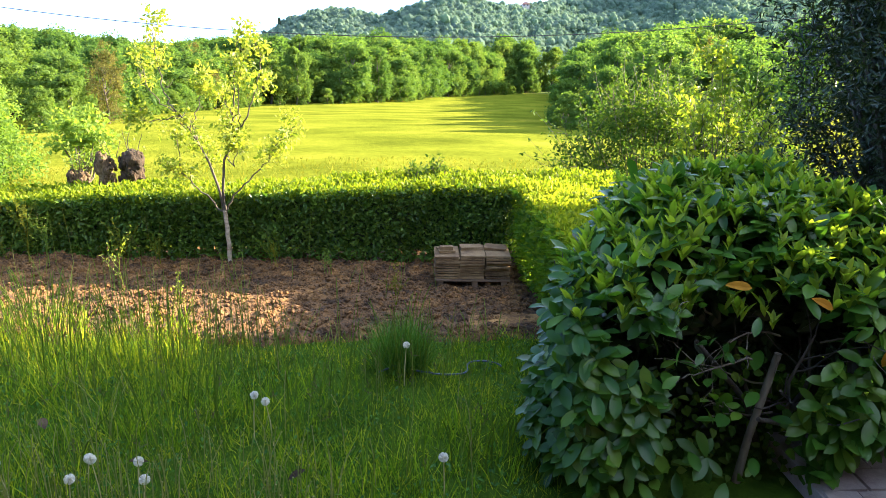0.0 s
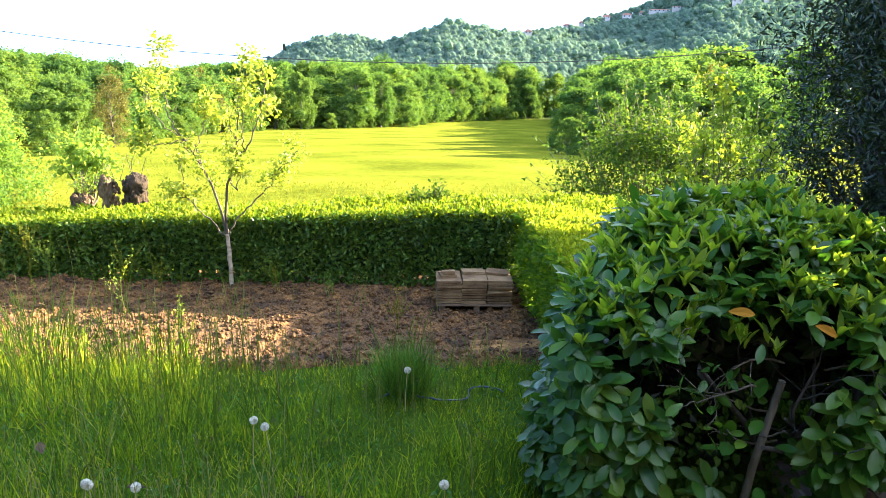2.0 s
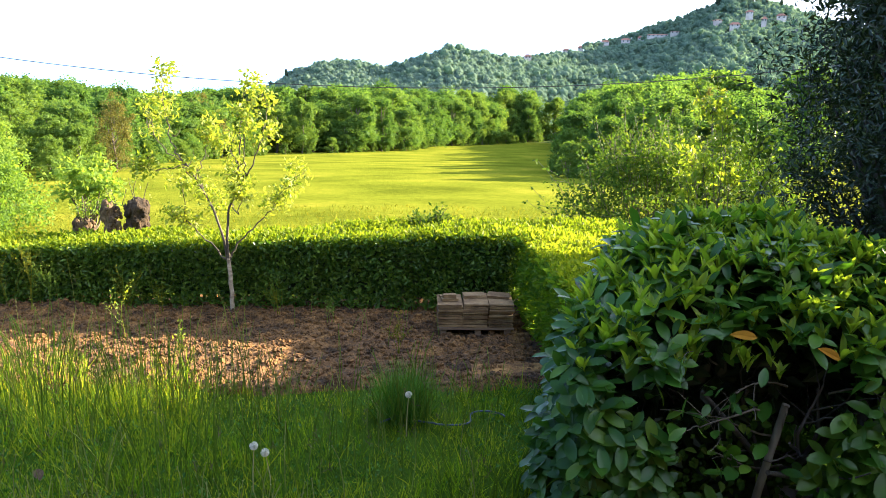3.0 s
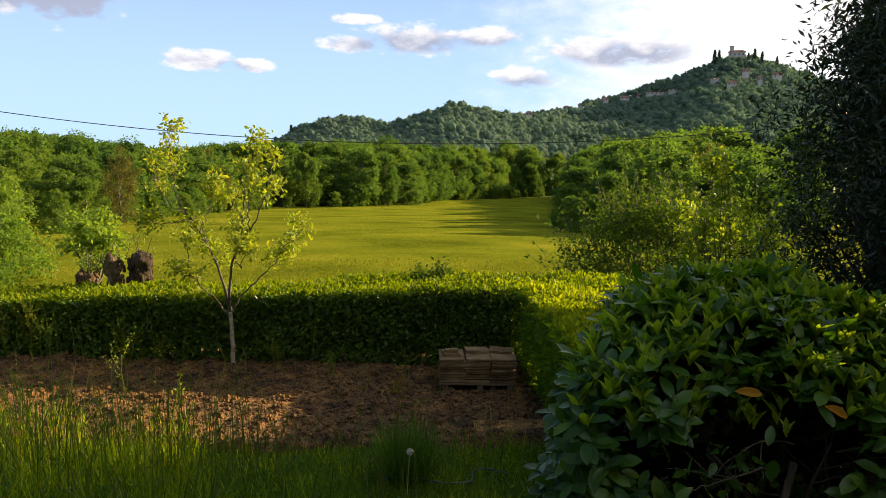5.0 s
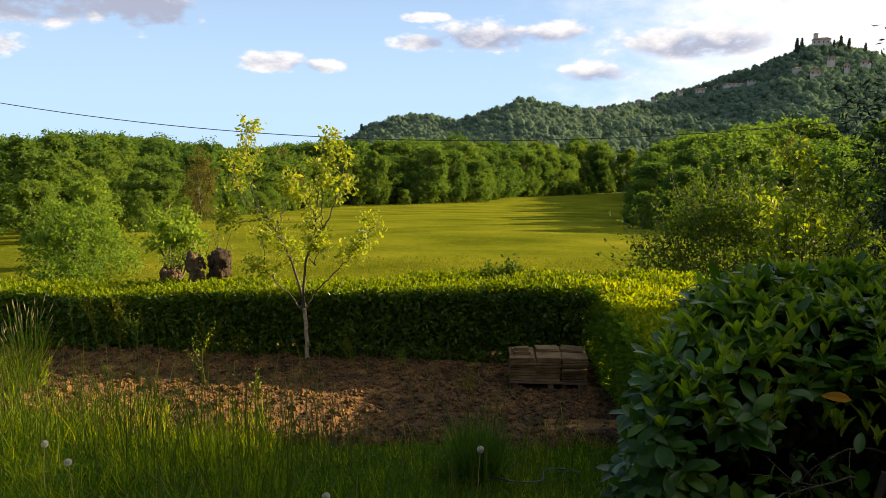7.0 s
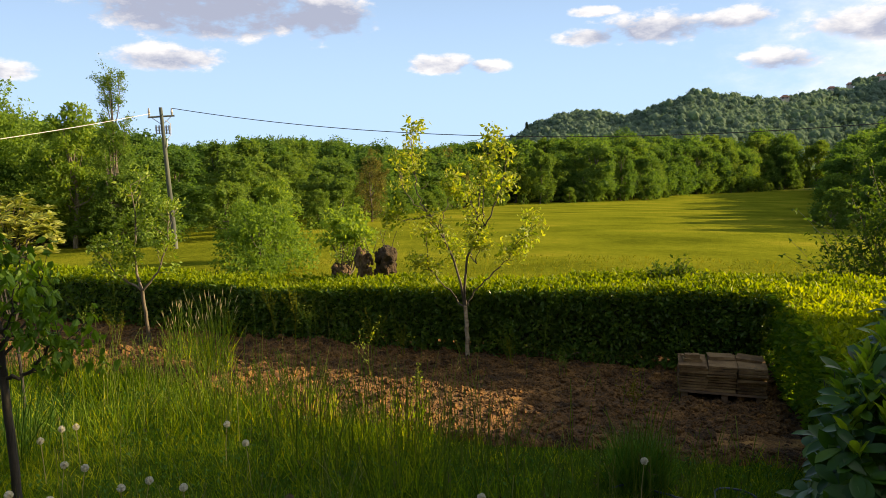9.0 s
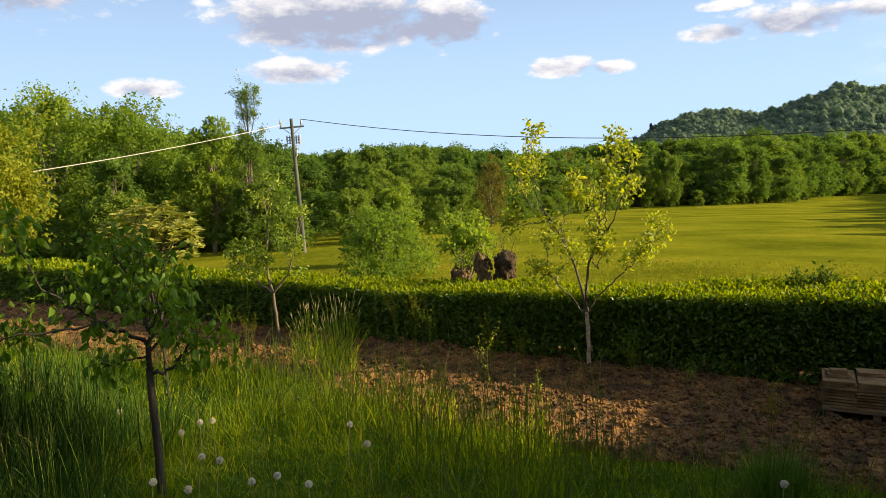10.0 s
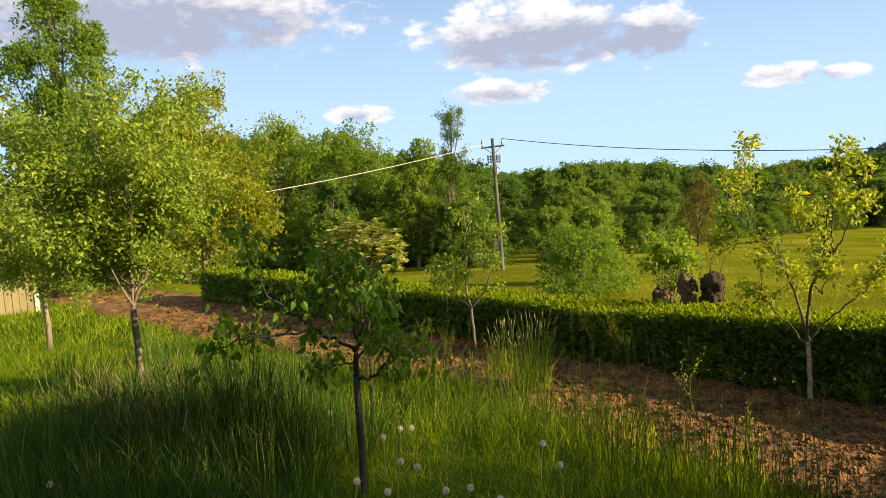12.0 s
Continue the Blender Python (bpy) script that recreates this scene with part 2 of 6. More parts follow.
M_GRASS = leaf_mat("grass_blade", [(0, (0.036, 0.105, 0.01)), (0.6, (0.18, 0.3, 0.022)), (1, (0.54, 0.56, 0.06))], (2.3, 1.95, 0.28), 0.6, 0.6, gloss=0.1)
# Darker copy of the grass blade: deep shade is put into its colour.
M_TALL_SHADED = leaf_mat("shaded_tall_grass_blade", [(0, (0.03, 0.092, 0.02)), (0.6, (0.08, 0.175, 0.034)), (1, (0.23, 0.29, 0.065))], (1.8, 1.7, 0.45), 0.6, 0.5, gloss=0.1)
M_HERB = leaf_mat("herb_leaf", [(0, (0.035, 0.11, 0.018)), (0.6, (0.085, 0.2, 0.028)), (1, (0.16, 0.3, 0.05))], (1.8, 1.7, 0.4), 0.5, 0.4, gloss=0.2)
M_MEADOW = leaf_mat("meadow_blade", [(0, (0.11, 0.14, 0.012)), (0.6, (0.175, 0.2, 0.016)), (1, (0.3, 0.28, 0.03))], (1.6, 1.4, 0.4), 0.8, 0.35, gloss=0.05)
M_STALK = leaf_mat("grass_stalk", [(0, (0.10, 0.2, 0.015)), (0.7, (0.2, 0.3, 0.035)), (1, (0.38, 0.4, 0.11))], (1.4, 1.3, 0.5), 0.6, 0.3, gloss=0.15)
M_HEAD = leaf_mat("brown_flowering_head", [(0, (0.12, 0.12, 0.05)), (1, (0.24, 0.2, 0.11))], (1.2, 1.1, 0.7), 0.7, 0.3, gloss=0.05)
M_STRAW = leaf_mat("grass_seed_head", [(0, (0.5, 0.43, 0.2)), (1, (0.75, 0.66, 0.38))], (1.2, 1.1, 0.7), 0.7, 0.3)
M_BARK = solid_mat("grey_brown_bark", [(0.25, (0.055, 0.045, 0.032)), (0.55, (0.165, 0.138, 0.098)), (0.8, (0.31, 0.27, 0.2))], 6, 0.9, 0.6, 45, stretch=(1, 1, 0.25))
M_BARK_DARK = solid_mat("dark_bark", [(0.3, (0.025, 0.022, 0.02)), (0.6, (0.07, 0.06, 0.05)), (0.8, (0.13, 0.11, 0.09))], 8, 0.85, 0.6, 60, stretch=(1, 1, 0.3))
M_STUMP = solid_mat("rotting_bark", [(0.25, (0.025, 0.015, 0.007)), (0.5, (0.105, 0.066, 0.032)), (0.8, (0.29, 0.2, 0.105))], 9, 0.95, 1.0, 26, dist=0.05, stretch=(1, 1, 0.4))
M_PALE_TRUNK = solid_mat("whitish_trunk_bark", [(0.25, (0.24, 0.18, 0.11)), (0.5, (0.5, 0.41, 0.29)), (0.8, (0.68, 0.59, 0.45))], 9, 0.85, 0.5, 60, stretch=(1, 1, 2.5))
M_SOIL = solid_mat("dry_clay_soil", [(0.22, (0.05, 0.025, 0.007)), (0.5, (0.245, 0.121, 0.031)), (0.8, (0.61, 0.325, 0.084))], 5.0, 0.95, 1.0, 42, fine=0.9, dist=0.03)
M_TILE = solid_mat("clay_tile", [(0.2, (0.12, 0.068, 0.028)), (0.5, (0.26, 0.16, 0.068)), (0.85, (0.42, 0.285, 0.135))], 7, 0.9, 0.5, 60, fine=0.6)
M_PALLET = solid_mat("weathered_wood", [(0.25, (0.11, 0.07, 0.04)), (0.6, (0.25, 0.165, 0.095)), (0.8, (0.35, 0.25, 0.155))], 5, 0.85, 0.5, 50, stretch=(0.2, 1, 1))
# Kept dark so that the unseen wall bounces little light.
M_BLOCKER = solid_mat("dark_light_blocker", [(0.25, (0.03, 0.022, 0.014)), (0.6, (0.06, 0.045, 0.03)), (0.8, (0.1, 0.075, 0.05))], 3, 0.8, 0.4, 40, stretch=(1, 1, 0.2))
M_POLE = solid_mat("tarred_pole_wood", [(0.25, (0.03, 0.038, 0.03)), (0.6, (0.065, 0.078, 0.062)), (0.8, (0.12, 0.13, 0.105))], 4, 0.85, 0.4, 30, stretch=(1, 1, 0.15))
M_METAL = solid_mat("galvanised_metal", [(0.3, (0.2, 0.2, 0.2)), (0.7, (0.4, 0.4, 0.4))], 9, 0.45, 0.2, 60, metal=0.8)
M_WIRE = solid_mat("black_cable", [(0.3, (0.02, 0.02, 0.022)), (0.7, (0.05, 0.05, 0.05))], 9, 0.95, 0.1, 60)
# Sunlight on the cable is put into this pale colour.
M_WIRE_PALE = solid_mat("sunlit_cable", [(0.3, (0.5, 0.48, 0.44)), (0.7, (0.7, 0.68, 0.62))], 9, 0.4, 0.1, 60)
M_STUCCO = solid_mat("pale_stucco", [(0.3, (0.44, 0.40, 0.36)), (0.7, (0.62, 0.57, 0.52))], 0.3, 0.9, 0.1, 5)
M_BRICKRED = solid_mat("terracotta_roof", [(0.3, (0.22, 0.1, 0.07)), (0.7, (0.36, 0.17, 0.11))], 0.4, 0.9, 0.1, 5)
M_GLASS_FAR = solid_mat("dark_window_glass", [(0.3, (0.03, 0.035, 0.04)), (0.7, (0.06, 0.065, 0.07))], 1, 0.2, 0.0, 5)
M_PAVE = solid_mat("grey_paving", [(0.25, (0.24, 0.19, 0.165)), (0.6, (0.4, 0.33, 0.29)), (0.8, (0.52, 0.45, 0.4))], 4, 0.9, 0.4, 60)
M_FENCE = solid_mat("beige_board", [(0.25, (0.13, 0.115, 0.055)), (0.7, (0.22, 0.19, 0.1))], 3, 0.8, 0.2, 40, stretch=(1, 1, 0.1))
M_CLOCK = leaf_mat("dandelion_fluff", [(0, (0.95, 0.92, 0.82)), (1, (1.0, 0.98, 0.9))], (1.0, 0.98, 0.9), 0.9, 0.5)
M_HOSE = solid_mat("blue_hose", [(0.3, (0.03, 0.05, 0.08)), (0.7, (0.07, 0.1, 0.14))], 9, 0.45, 0.1, 60)


def ground_mat():
    """Garden lawn near, sunlit hay meadow beyond the hedge, haze-paled green under the far woods."""
    m, N, L = nodes_of("grassland")
    a, b, c = noise_node(N, L, 0.16, 6), noise_node(N, L, 3.0, 8, rough=0.7), noise_node(N, L, 0.02, 3)
    add = N.new("ShaderNodeMath")
    add.operation = "MULTIPLY_ADD"
    L.new(b.outputs[0], add.inputs[0])
    add.inputs[1].default_value = 0.55
    L.new(a.outputs[0], add.inputs[2])
    sub = N.new("ShaderNodeMath")
    sub.operation = "SUBTRACT"
    L.new(add.outputs[0], sub.inputs[0])
    sub.inputs[1].default_value = 0.27
    r = ramp_node(N, [(0.25, (0.092, 0.112, 0.009)), (0.45, (0.148, 0.175, 0.013)), (0.6, (0.205, 0.222, 0.017)), (0.8, (0.29, 0.27, 0.028))])
    L.new(sub.outputs[0], r.inputs[0])
    near = ramp_node(N, [(0.3, (0.04, 0.085, 0.009)), (0.6, (0.085, 0.15, 0.014)), (0.85, (0.13, 0.17, 0.022))])
    L.new(sub.outputs[0], near.inputs[0])
    g = N.new("ShaderNodeNewGeometry")
    sp = N.new("ShaderNodeSeparateXYZ")
    L.new(g.outputs["Position"], sp.inputs[0])
    mr = N.new("ShaderNodeMapRange")
    mr.inputs["From Min"].default_value, mr.inputs["From Max"].default_value = 8.4, 9.4
    L.new(sp.outputs[1], mr.inputs["Value"])
    mx = N.new("ShaderNodeMix")
    mx.data_type = "RGBA"
    L.new(mr.outputs[0], mx.inputs[0])
    L.new(near.outputs[0], mx.inputs[6])
    L.new(r.outputs[0], mx.inputs[7])
    ln = N.new("ShaderNodeVectorMath")
    ln.operation = "LENGTH"
    L.new(g.outputs["Position"], ln.inputs[0])
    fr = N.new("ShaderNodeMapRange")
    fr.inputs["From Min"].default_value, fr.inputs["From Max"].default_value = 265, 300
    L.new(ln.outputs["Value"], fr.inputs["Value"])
    # Far ground colour lightened and blued to stand for distance haze.
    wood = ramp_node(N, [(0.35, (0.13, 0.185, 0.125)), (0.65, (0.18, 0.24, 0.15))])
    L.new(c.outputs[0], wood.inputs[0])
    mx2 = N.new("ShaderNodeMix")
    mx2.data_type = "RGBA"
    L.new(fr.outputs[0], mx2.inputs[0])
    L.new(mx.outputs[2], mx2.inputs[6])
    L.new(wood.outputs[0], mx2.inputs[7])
    mx = mx2
    p = N.new("ShaderNodeBsdfPrincipled")
    L.new(mx.outputs[2], p.inputs["Base Color"])
    p.inputs["Roughness"].default_value = 0.95
    p.inputs["Specular IOR Level"].default_value = 0.0
    bp = N.new("ShaderNodeBump")
    bp.inputs["Strength"].default_value, bp.inputs["Distance"].default_value = 0.7, 0.25
    L.new(b.outputs[0], bp.inputs["Height"])
    L.new(bp.outputs[0], p.inputs["Normal"])
    o = N.new("ShaderNodeOutputMaterial")
    L.new(p.outputs[0], o.inputs[0])
    return m


M_GROUND = ground_mat()

# ---- mesh tools ----


class Geo:
    """Collects vertices with faces of three and four corners, and makes one mesh of them."""

    def __init__(self):
        self.v, self.f, self.n = [], [], 0

    def add(self, v, f):
        v, f = np.asarray(v, float).reshape(-1, 3), np.asarray(f, int)
        self.v.append(v)
        self.f.append(f + self.n)
        self.n += len(v)

    def mesh(self, name, mat, smooth=False):
        me = bpy.data.meshes.new(name)
        if not self.v:
            return me
        v = np.concatenate(self.v)
        me.vertices.add(len(v))
        me.vertices.foreach_set("co", v.ravel())
        sizes = np.concatenate([np.full(len(f), f.shape[1]) for f in self.f])
        idx = np.concatenate([f.ravel() for f in self.f])
        me.loops.add(len(idx))
        me.loops.foreach_set("vertex_index", idx.astype(np.int32))
        me.polygons.add(len(sizes))
        me.polygons.foreach_set("loop_start", np.concatenate([[0], np.cumsum(sizes)[:-1]]).astype(np.int32))
        if smooth:
            me.polygons.foreach_set("use_smooth", np.ones(len(sizes), bool))
        else:
            me.polygons.foreach_set("use_smooth", np.zeros(len(sizes), bool))
        me.update(calc_edges=True)
        me.validate()
        me.materials.append(mat)
        return me


def thing(name, at=(0, 0, 0), turn=0.0, label="", category="", group="", kind=""):
    ob = new(name)
    ob.empty_display_size = 0.1
    ob.matrix_world = pose(*at, 0, 0, turn)
    return tagged(ob, label, category, group, kind)


def part(name, geo, mat, parent, label="", smooth=False):
    """Links geometry given in the parent's own coordinates as one mesh under it."""
    me = geo.mesh(name, mat, smooth) if isinstance(geo, Geo) else geo
    ob = new(name, me)
    ob.parent = parent
    if label:
        ob["label"] = label
    return ob


def single(name, geo, mat, label, category, kind="", group="", smooth=False):
    ob = new(name, geo.mesh(name, mat, smooth))
    return tagged(ob, label, category, group, kind)


def unit(a):
    a = np.asarray(a, float)
    return a / np.maximum(np.linalg.norm(a, axis=-1, keepdims=True), 1e-9)


def tube(geo, pts, radii, sides=7):
    pts = np.asarray(pts, float)
    radii = np.broadcast_to(np.asarray(radii, float), (len(pts),))
    tan = unit(np.gradient(pts, axis=0))
    ref = np.where(np.abs(tan[:, 2:3]) > 0.9, [[1.0, 0, 0]], [[0, 0, 1.0]])
    a = unit(np.cross(tan, ref))
    for i in range(1, len(a)):
        a[i] = unit(a[i - 1] - tan[i] * (a[i - 1] @ tan[i]))
    b = np.cross(tan, a)
    th = np.arange(sides) * 2 * math.pi / sides
    ring = pts[:, None] + radii[:, None, None] * (np.cos(th)[None, :, None] * a[:, None] + np.sin(th)[None, :, None] * b[:, None])
    k = len(pts)
    i, j = np.meshgrid(np.arange(k - 1), np.arange(sides), indexing="ij")
    q = np.stack([i * sides + j, i * sides + (j + 1) % sides, (i + 1) * sides + (j + 1) % sides, (i + 1) * sides + j], -1).reshape(-1, 4)
    geo.add(ring.reshape(-1, 3), q)
    cap = np.stack([np.full(sides - 2, (k - 1) * sides), (k - 1) * sides + np.arange(1, sides - 1), (k - 1) * sides + np.arange(2, sides)], -1)
    geo.add(ring.reshape(-1, 3)[-sides:], cap - (k - 1) * sides)


BOX_F = [(0, 3, 2, 1), (4, 5, 6, 7), (0, 1, 5, 4), (1, 2, 6, 5), (2, 3, 7, 6), (3, 0, 4, 7)]


def box_geo(geo, x0, x1, y0, y1, z0, z1, rng=None, jit=0.0):
    v = np.array([(x0, y0, z0), (x1, y0, z0), (x1, y1, z0), (x0, y1, z0), (x0, y0, z1), (x1, y0, z1), (x1, y1, z1), (x0, y1, z1)], float)
    if rng is not None:
        v += rng.uniform(-jit, jit, v.shape)
    geo.add(v, BOX_F)


# leaf outlines: x across, y along, z up; length 1
LEAF2 = (np.array([(0, 0, 0), (0.26, 0.5, 0.05), (0, 1, -0.04), (-0.26, 0.5, 0.05)]), np.array([(0, 1, 2), (0, 2, 3)]))
CLUMP = (np.array([(-0.35, 0, 0), (0.35, 0.1, 0.06), (0.28, 0.8, -0.1), (-0.2, 1, 0.08)]), np.array([(0, 1, 2), (0, 2, 3)]))


def fine_leaf(width, rows=6, fold=0.12, droop=0.25, wide_at=0.55, blunt=0.8):
    v, f = [], []
    for i in range(rows):
        u = i / (rows - 1)
        w = width * max(0.02, math.sin(math.pi * u ** (math.log(0.5) / math.log(wide_at))) ** blunt)
        z = -droop * u * u
        v += [(-w, u, z + fold * w / width), (0, u, z), (w, u, z + fold * w / width)]
    for i in range(rows - 1):
        for j in range(2):
            a = i * 3 + j
            f.append((a, a + 1, a + 4, a + 3))
    return np.array(v), np.array(f)


def scatter(geo, form, pos, ydir, nrm, size):
    """One copy of the form at each place, its length along ydir and its face towards nrm."""
    if len(pos) == 0:
        return
    tv, tf = form
    y = unit(ydir)
    z = unit(nrm - y * np.sum(nrm * y, axis=1, keepdims=True))
    x = np.cross(y, z)
    size = np.broadcast_to(np.asarray(size, float), (len(pos),))[:, None, None]
    v = pos[:, None] + size * (tv[None, :, 0:1] * x[:, None] + tv[None, :, 1:2] * y[:, None] + tv[None, :, 2:3] * z[:, None])
    f = tf[None] + (np.arange(len(pos)) * len(tv))[:, None, None]
    geo.add(v.reshape(-1, 3), f.reshape(-1, tf.shape[1]))


def fuzz(x, y, s=1.0):
    """Smooth waves without a period that shows, about -1 to 1."""
    return (np.sin(1.7 * s * x + 1.3 * s * y + 0.4) + np.sin(-1.1 * s * x + 2.3 * s * y + 2.0) + np.sin(2.9 * s * x - 0.7 * s * y + 4.1) + np.sin(0.53 * s * x + 0.61 * s * y)) / 3.2


def step(a, b, x):
    u = np.clip((x - a) / (b - a), 0, 1)
    return u * u * (3 - 2 * u)


# ---- the lie of the land ----
RIDGE_AZ = [-40, -16, -13.2, -11.9, -9.3, -6.6, -4.0, -2.2, 0.9, 3.2, 5.4, 9.4, 13.6, 15.4, 17.7, 20, 21.5, 23.8, 26.1, 28.9, 31.3, 40, 60]
RIDGE_EL = [-2, -1.0, 0.2, 0.7, 1.6, 1.8, 1.6, 2.2, 3.1, 2.9, 2.5, 3.2, 4.15, 4.75, 5.3, 6.3, 6.9, 6.4, 5.8, 4.8, 4.1, 3, 1]
EYE_Z = 2.87


def land(x, y):
    """Height of the ground: a gently sloping garden, a meadow falling away, a wooded hill behind."""
    x, y = np.asarray(x, float), np.asarray(y, float)
    d = np.hypot(x, y + 1)
    a = np.degrees(np.arctan2(x, y + 1))
    garden = 0.34 * np.clip((8 - y) / 8, 0, 1)
    e = np.maximum(d - 9, 0)
    meadow = -(0.069 * np.minimum(e, 120) + 0.048 * np.clip(e - 120, 0, 130)) + 0.05 * fuzz(x, y, 0.12)
    z = garden + (meadow - garden) * step(9.0, 15.0, y)
    r = 430 + 190 * step(4, 14, a)
    top = np.maximum(EYE_Z + r * np.tan(np.radians(np.interp(a, RIDGE_AZ, RIDGE_EL))) - 2.5, -15)
    top = np.where(y > 0, top, -15)
    rise = np.clip((d - 290) / (r - 290), 0, 1) ** 0.9 * (1 - 0.85 * step(r, r + 700, d))
    z = z + np.where(y > 0, (top - z) * rise, 0)
    return z + fuzz(x, y, 0.03) * 3.0 * step(320, 420, d) * (y > 0)


def build_ground():
    radii = np.concatenate([[0.0], np.geomspace(0.6, 4600, 190)])
    ang = np.linspace(0, 2 * math.pi, 300, endpoint=False)
    rr, aa = np.meshgrid(radii, ang, indexing="ij")
    x, y = rr * np.sin(aa), rr * np.cos(aa) - 1
    v = np.stack([x, y, land(x, y)], -1).reshape(-1, 3)
    n, k = len(radii), len(ang)
    i, j = np.meshgrid(np.arange(n - 1), np.arange(k), indexing="ij")
    q = np.stack([i * k + j, (i + 1) * k + j, (i + 1) * k + (j + 1) % k, i * k + (j + 1) % k], -1).reshape(-1, 4)
    g = Geo()
    g.add(v, q)
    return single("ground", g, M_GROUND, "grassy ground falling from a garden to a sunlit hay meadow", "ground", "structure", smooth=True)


build_ground()

# ---- trees: branches and foliage ----


def grow(geo, tips, p, d, length, r, level, rng, spread=0.7, up=0.12, kids=(2, 4), wob=0.16, sides=6, taper=0.55):
    """One branch with its side branches; the points of the last twigs go into tips with their direction."""
    n = 5
    pts, rad = [np.array(p, float)], [r]
    d = unit(d)
    for i in range(n):
        d = unit(d + rng.normal(0, wob, 3) + np.array([0, 0, up]))
        pts.append(pts[-1] + d * length / n)
        rad.append(r * (1 - (1 - taper) * (i + 1) / n))
    tube(geo, pts, rad, sides)
    if level == 0:
        for i in range(1, n + 1):
            tips.append((pts[i], d))
        return
    for _ in range(rng.integers(kids[0], kids[1] + 1)):
        u = rng.uniform(0.35, 1.0)
        k = min(int(u * n), n - 1)
        q = pts[k] + (pts[k + 1] - pts[k]) * (u * n - k)
        side = unit(np.cross(d, rng.normal(0, 1, 3)))
        grow(geo, tips, q, d * (1 - spread * 0.5) + side * spread, length * rng.uniform(0.45, 0.75), rad[k] * 0.6, level - 1, rng, spread, up, kids, wob, max(4, sides - 1), taper)
    tips.append((pts[-1], d))


def dress(geo, form, tips, per, size, rng, reach=0.08, hang=0.0, flat=0.6, vary=0.35):
    """Leaves round each twig point."""
    if not tips:
        return
    p = np.repeat(np.array([t[0] for t in tips]), per, 0)
    d = np.repeat(np.array([t[1] for t in tips]), per, 0)
    n = len(p)
    p = p + rng.normal(0, reach, (n, 3)) * 0.6
    y = d * 0.5 + rng.normal(0, 0.8, (n, 3)) + np.array([0, 0, -hang])
    z = rng.normal(0, 1 - flat, (n, 3)) + np.array([0, 0, flat])
    scatter(geo, form, p, y, z, size * rng.uniform(1 - vary, 1 + vary, n))


def lobes(rng, height, width, foot, count, tuft=1.0, lean=0.0, slim=1.0):
    """Centres and radii of the tufts that make up a crown."""
    c, r = [], []
    for _ in range(count):
        u = rng.uniform(0, 1)
        zz = foot + (height - foot) * (0.08 + 0.86 * u)
        girth = width / 2 * (math.sin(math.pi * (0.12 + 0.80 * u ** slim)) ** 0.7)
        a, q = rng.uniform(0, 2 * math.pi), math.sqrt(rng.uniform(0.1, 1.0)) * girth * 0.8
        c.append((q * math.cos(a) + lean * zz, q * math.sin(a), zz))
        r.append(width * rng.uniform(0.12, 0.26) * (1.1 - 0.35 * u) * tuft)
    return np.array(c), np.array(r)


def tuft_leaves(geo, form, c, r, per, size, rng, jumble=0.38):
    n = len(c) * per
    k = np.repeat(np.arange(len(c)), per)
    o = unit(rng.normal(0, 1, (n, 3)) + np.array([0, 0, 0.25]))
    rad = r[k] * rng.uniform(0.55, 1.12, n) ** 0.8
    p = c[k] + o * rad[:, None] * np.array([1, 1, 0.8])
    y = rng.normal(0, 1, (n, 3)) + o * 0.5 + np.array([0, 0, -0.2])
    z = o + rng.normal(0, jumble, (n, 3))
    scatter(geo, form, p, y, z, size * rng.uniform(0.6, 1.4, n))


def crown_core(geo, c, r, rng, k=0.7):
    """Lumpy masses added deep in the crown to block light and darken its shade side."""
    ico = bmesh.new()
    bmesh.ops.create_icosphere(ico, subdivisions=1, radius=1.0)
    iv = np.array([v.co[:] for v in ico.verts])
    fi = np.array([[v.index for v in f.verts] for f in ico.faces])
    ico.free()
    n = len(c)
    v = c[:, None] + iv[None] * (k * r[:, None] * rng.uniform(0.75, 1.15, (n, len(iv))))[:, :, None]
    geo.add(v.reshape(-1, 3), (fi[None] + (np.arange(n) * len(iv))[:, None, None]).reshape(-1, 3))


def crown_leaves(geo, form, c, r, subs, per, size, rng, jumble=0.6):
    """Leaves over many small tufts that sit on the outside of each large one."""
    k = np.repeat(np.arange(len(c)), subs)
    n = len(k)
    o = unit(rng.normal(0, 1, (n, 3)) + np.array([0, 0, 0.3]))
    mid = c[k] + o * (r[k] * rng.uniform(0.45, 1.05, n))[:, None] * np.array([1, 1, 0.85])
    small = r[k] * rng.uniform(0.2, 0.5, n)
    j = np.repeat(np.arange(n), per)
    m = len(j)
    q = unit(rng.normal(0, 1, (m, 3)) + 0.5 * o[j])
    p = mid[j] + q * (small[j] * rng.uniform(0.3, 1.2, m))[:, None]
    y = rng.normal(0, 1, (m, 3)) + q * 0.6 + np.array([0, 0, -0.25])
    z = q + 0.5 * o[j] + rng.normal(0, jumble, (m, 3))
    scatter(geo, form, p, y, z, size * rng.uniform(0.55, 1.4, m))


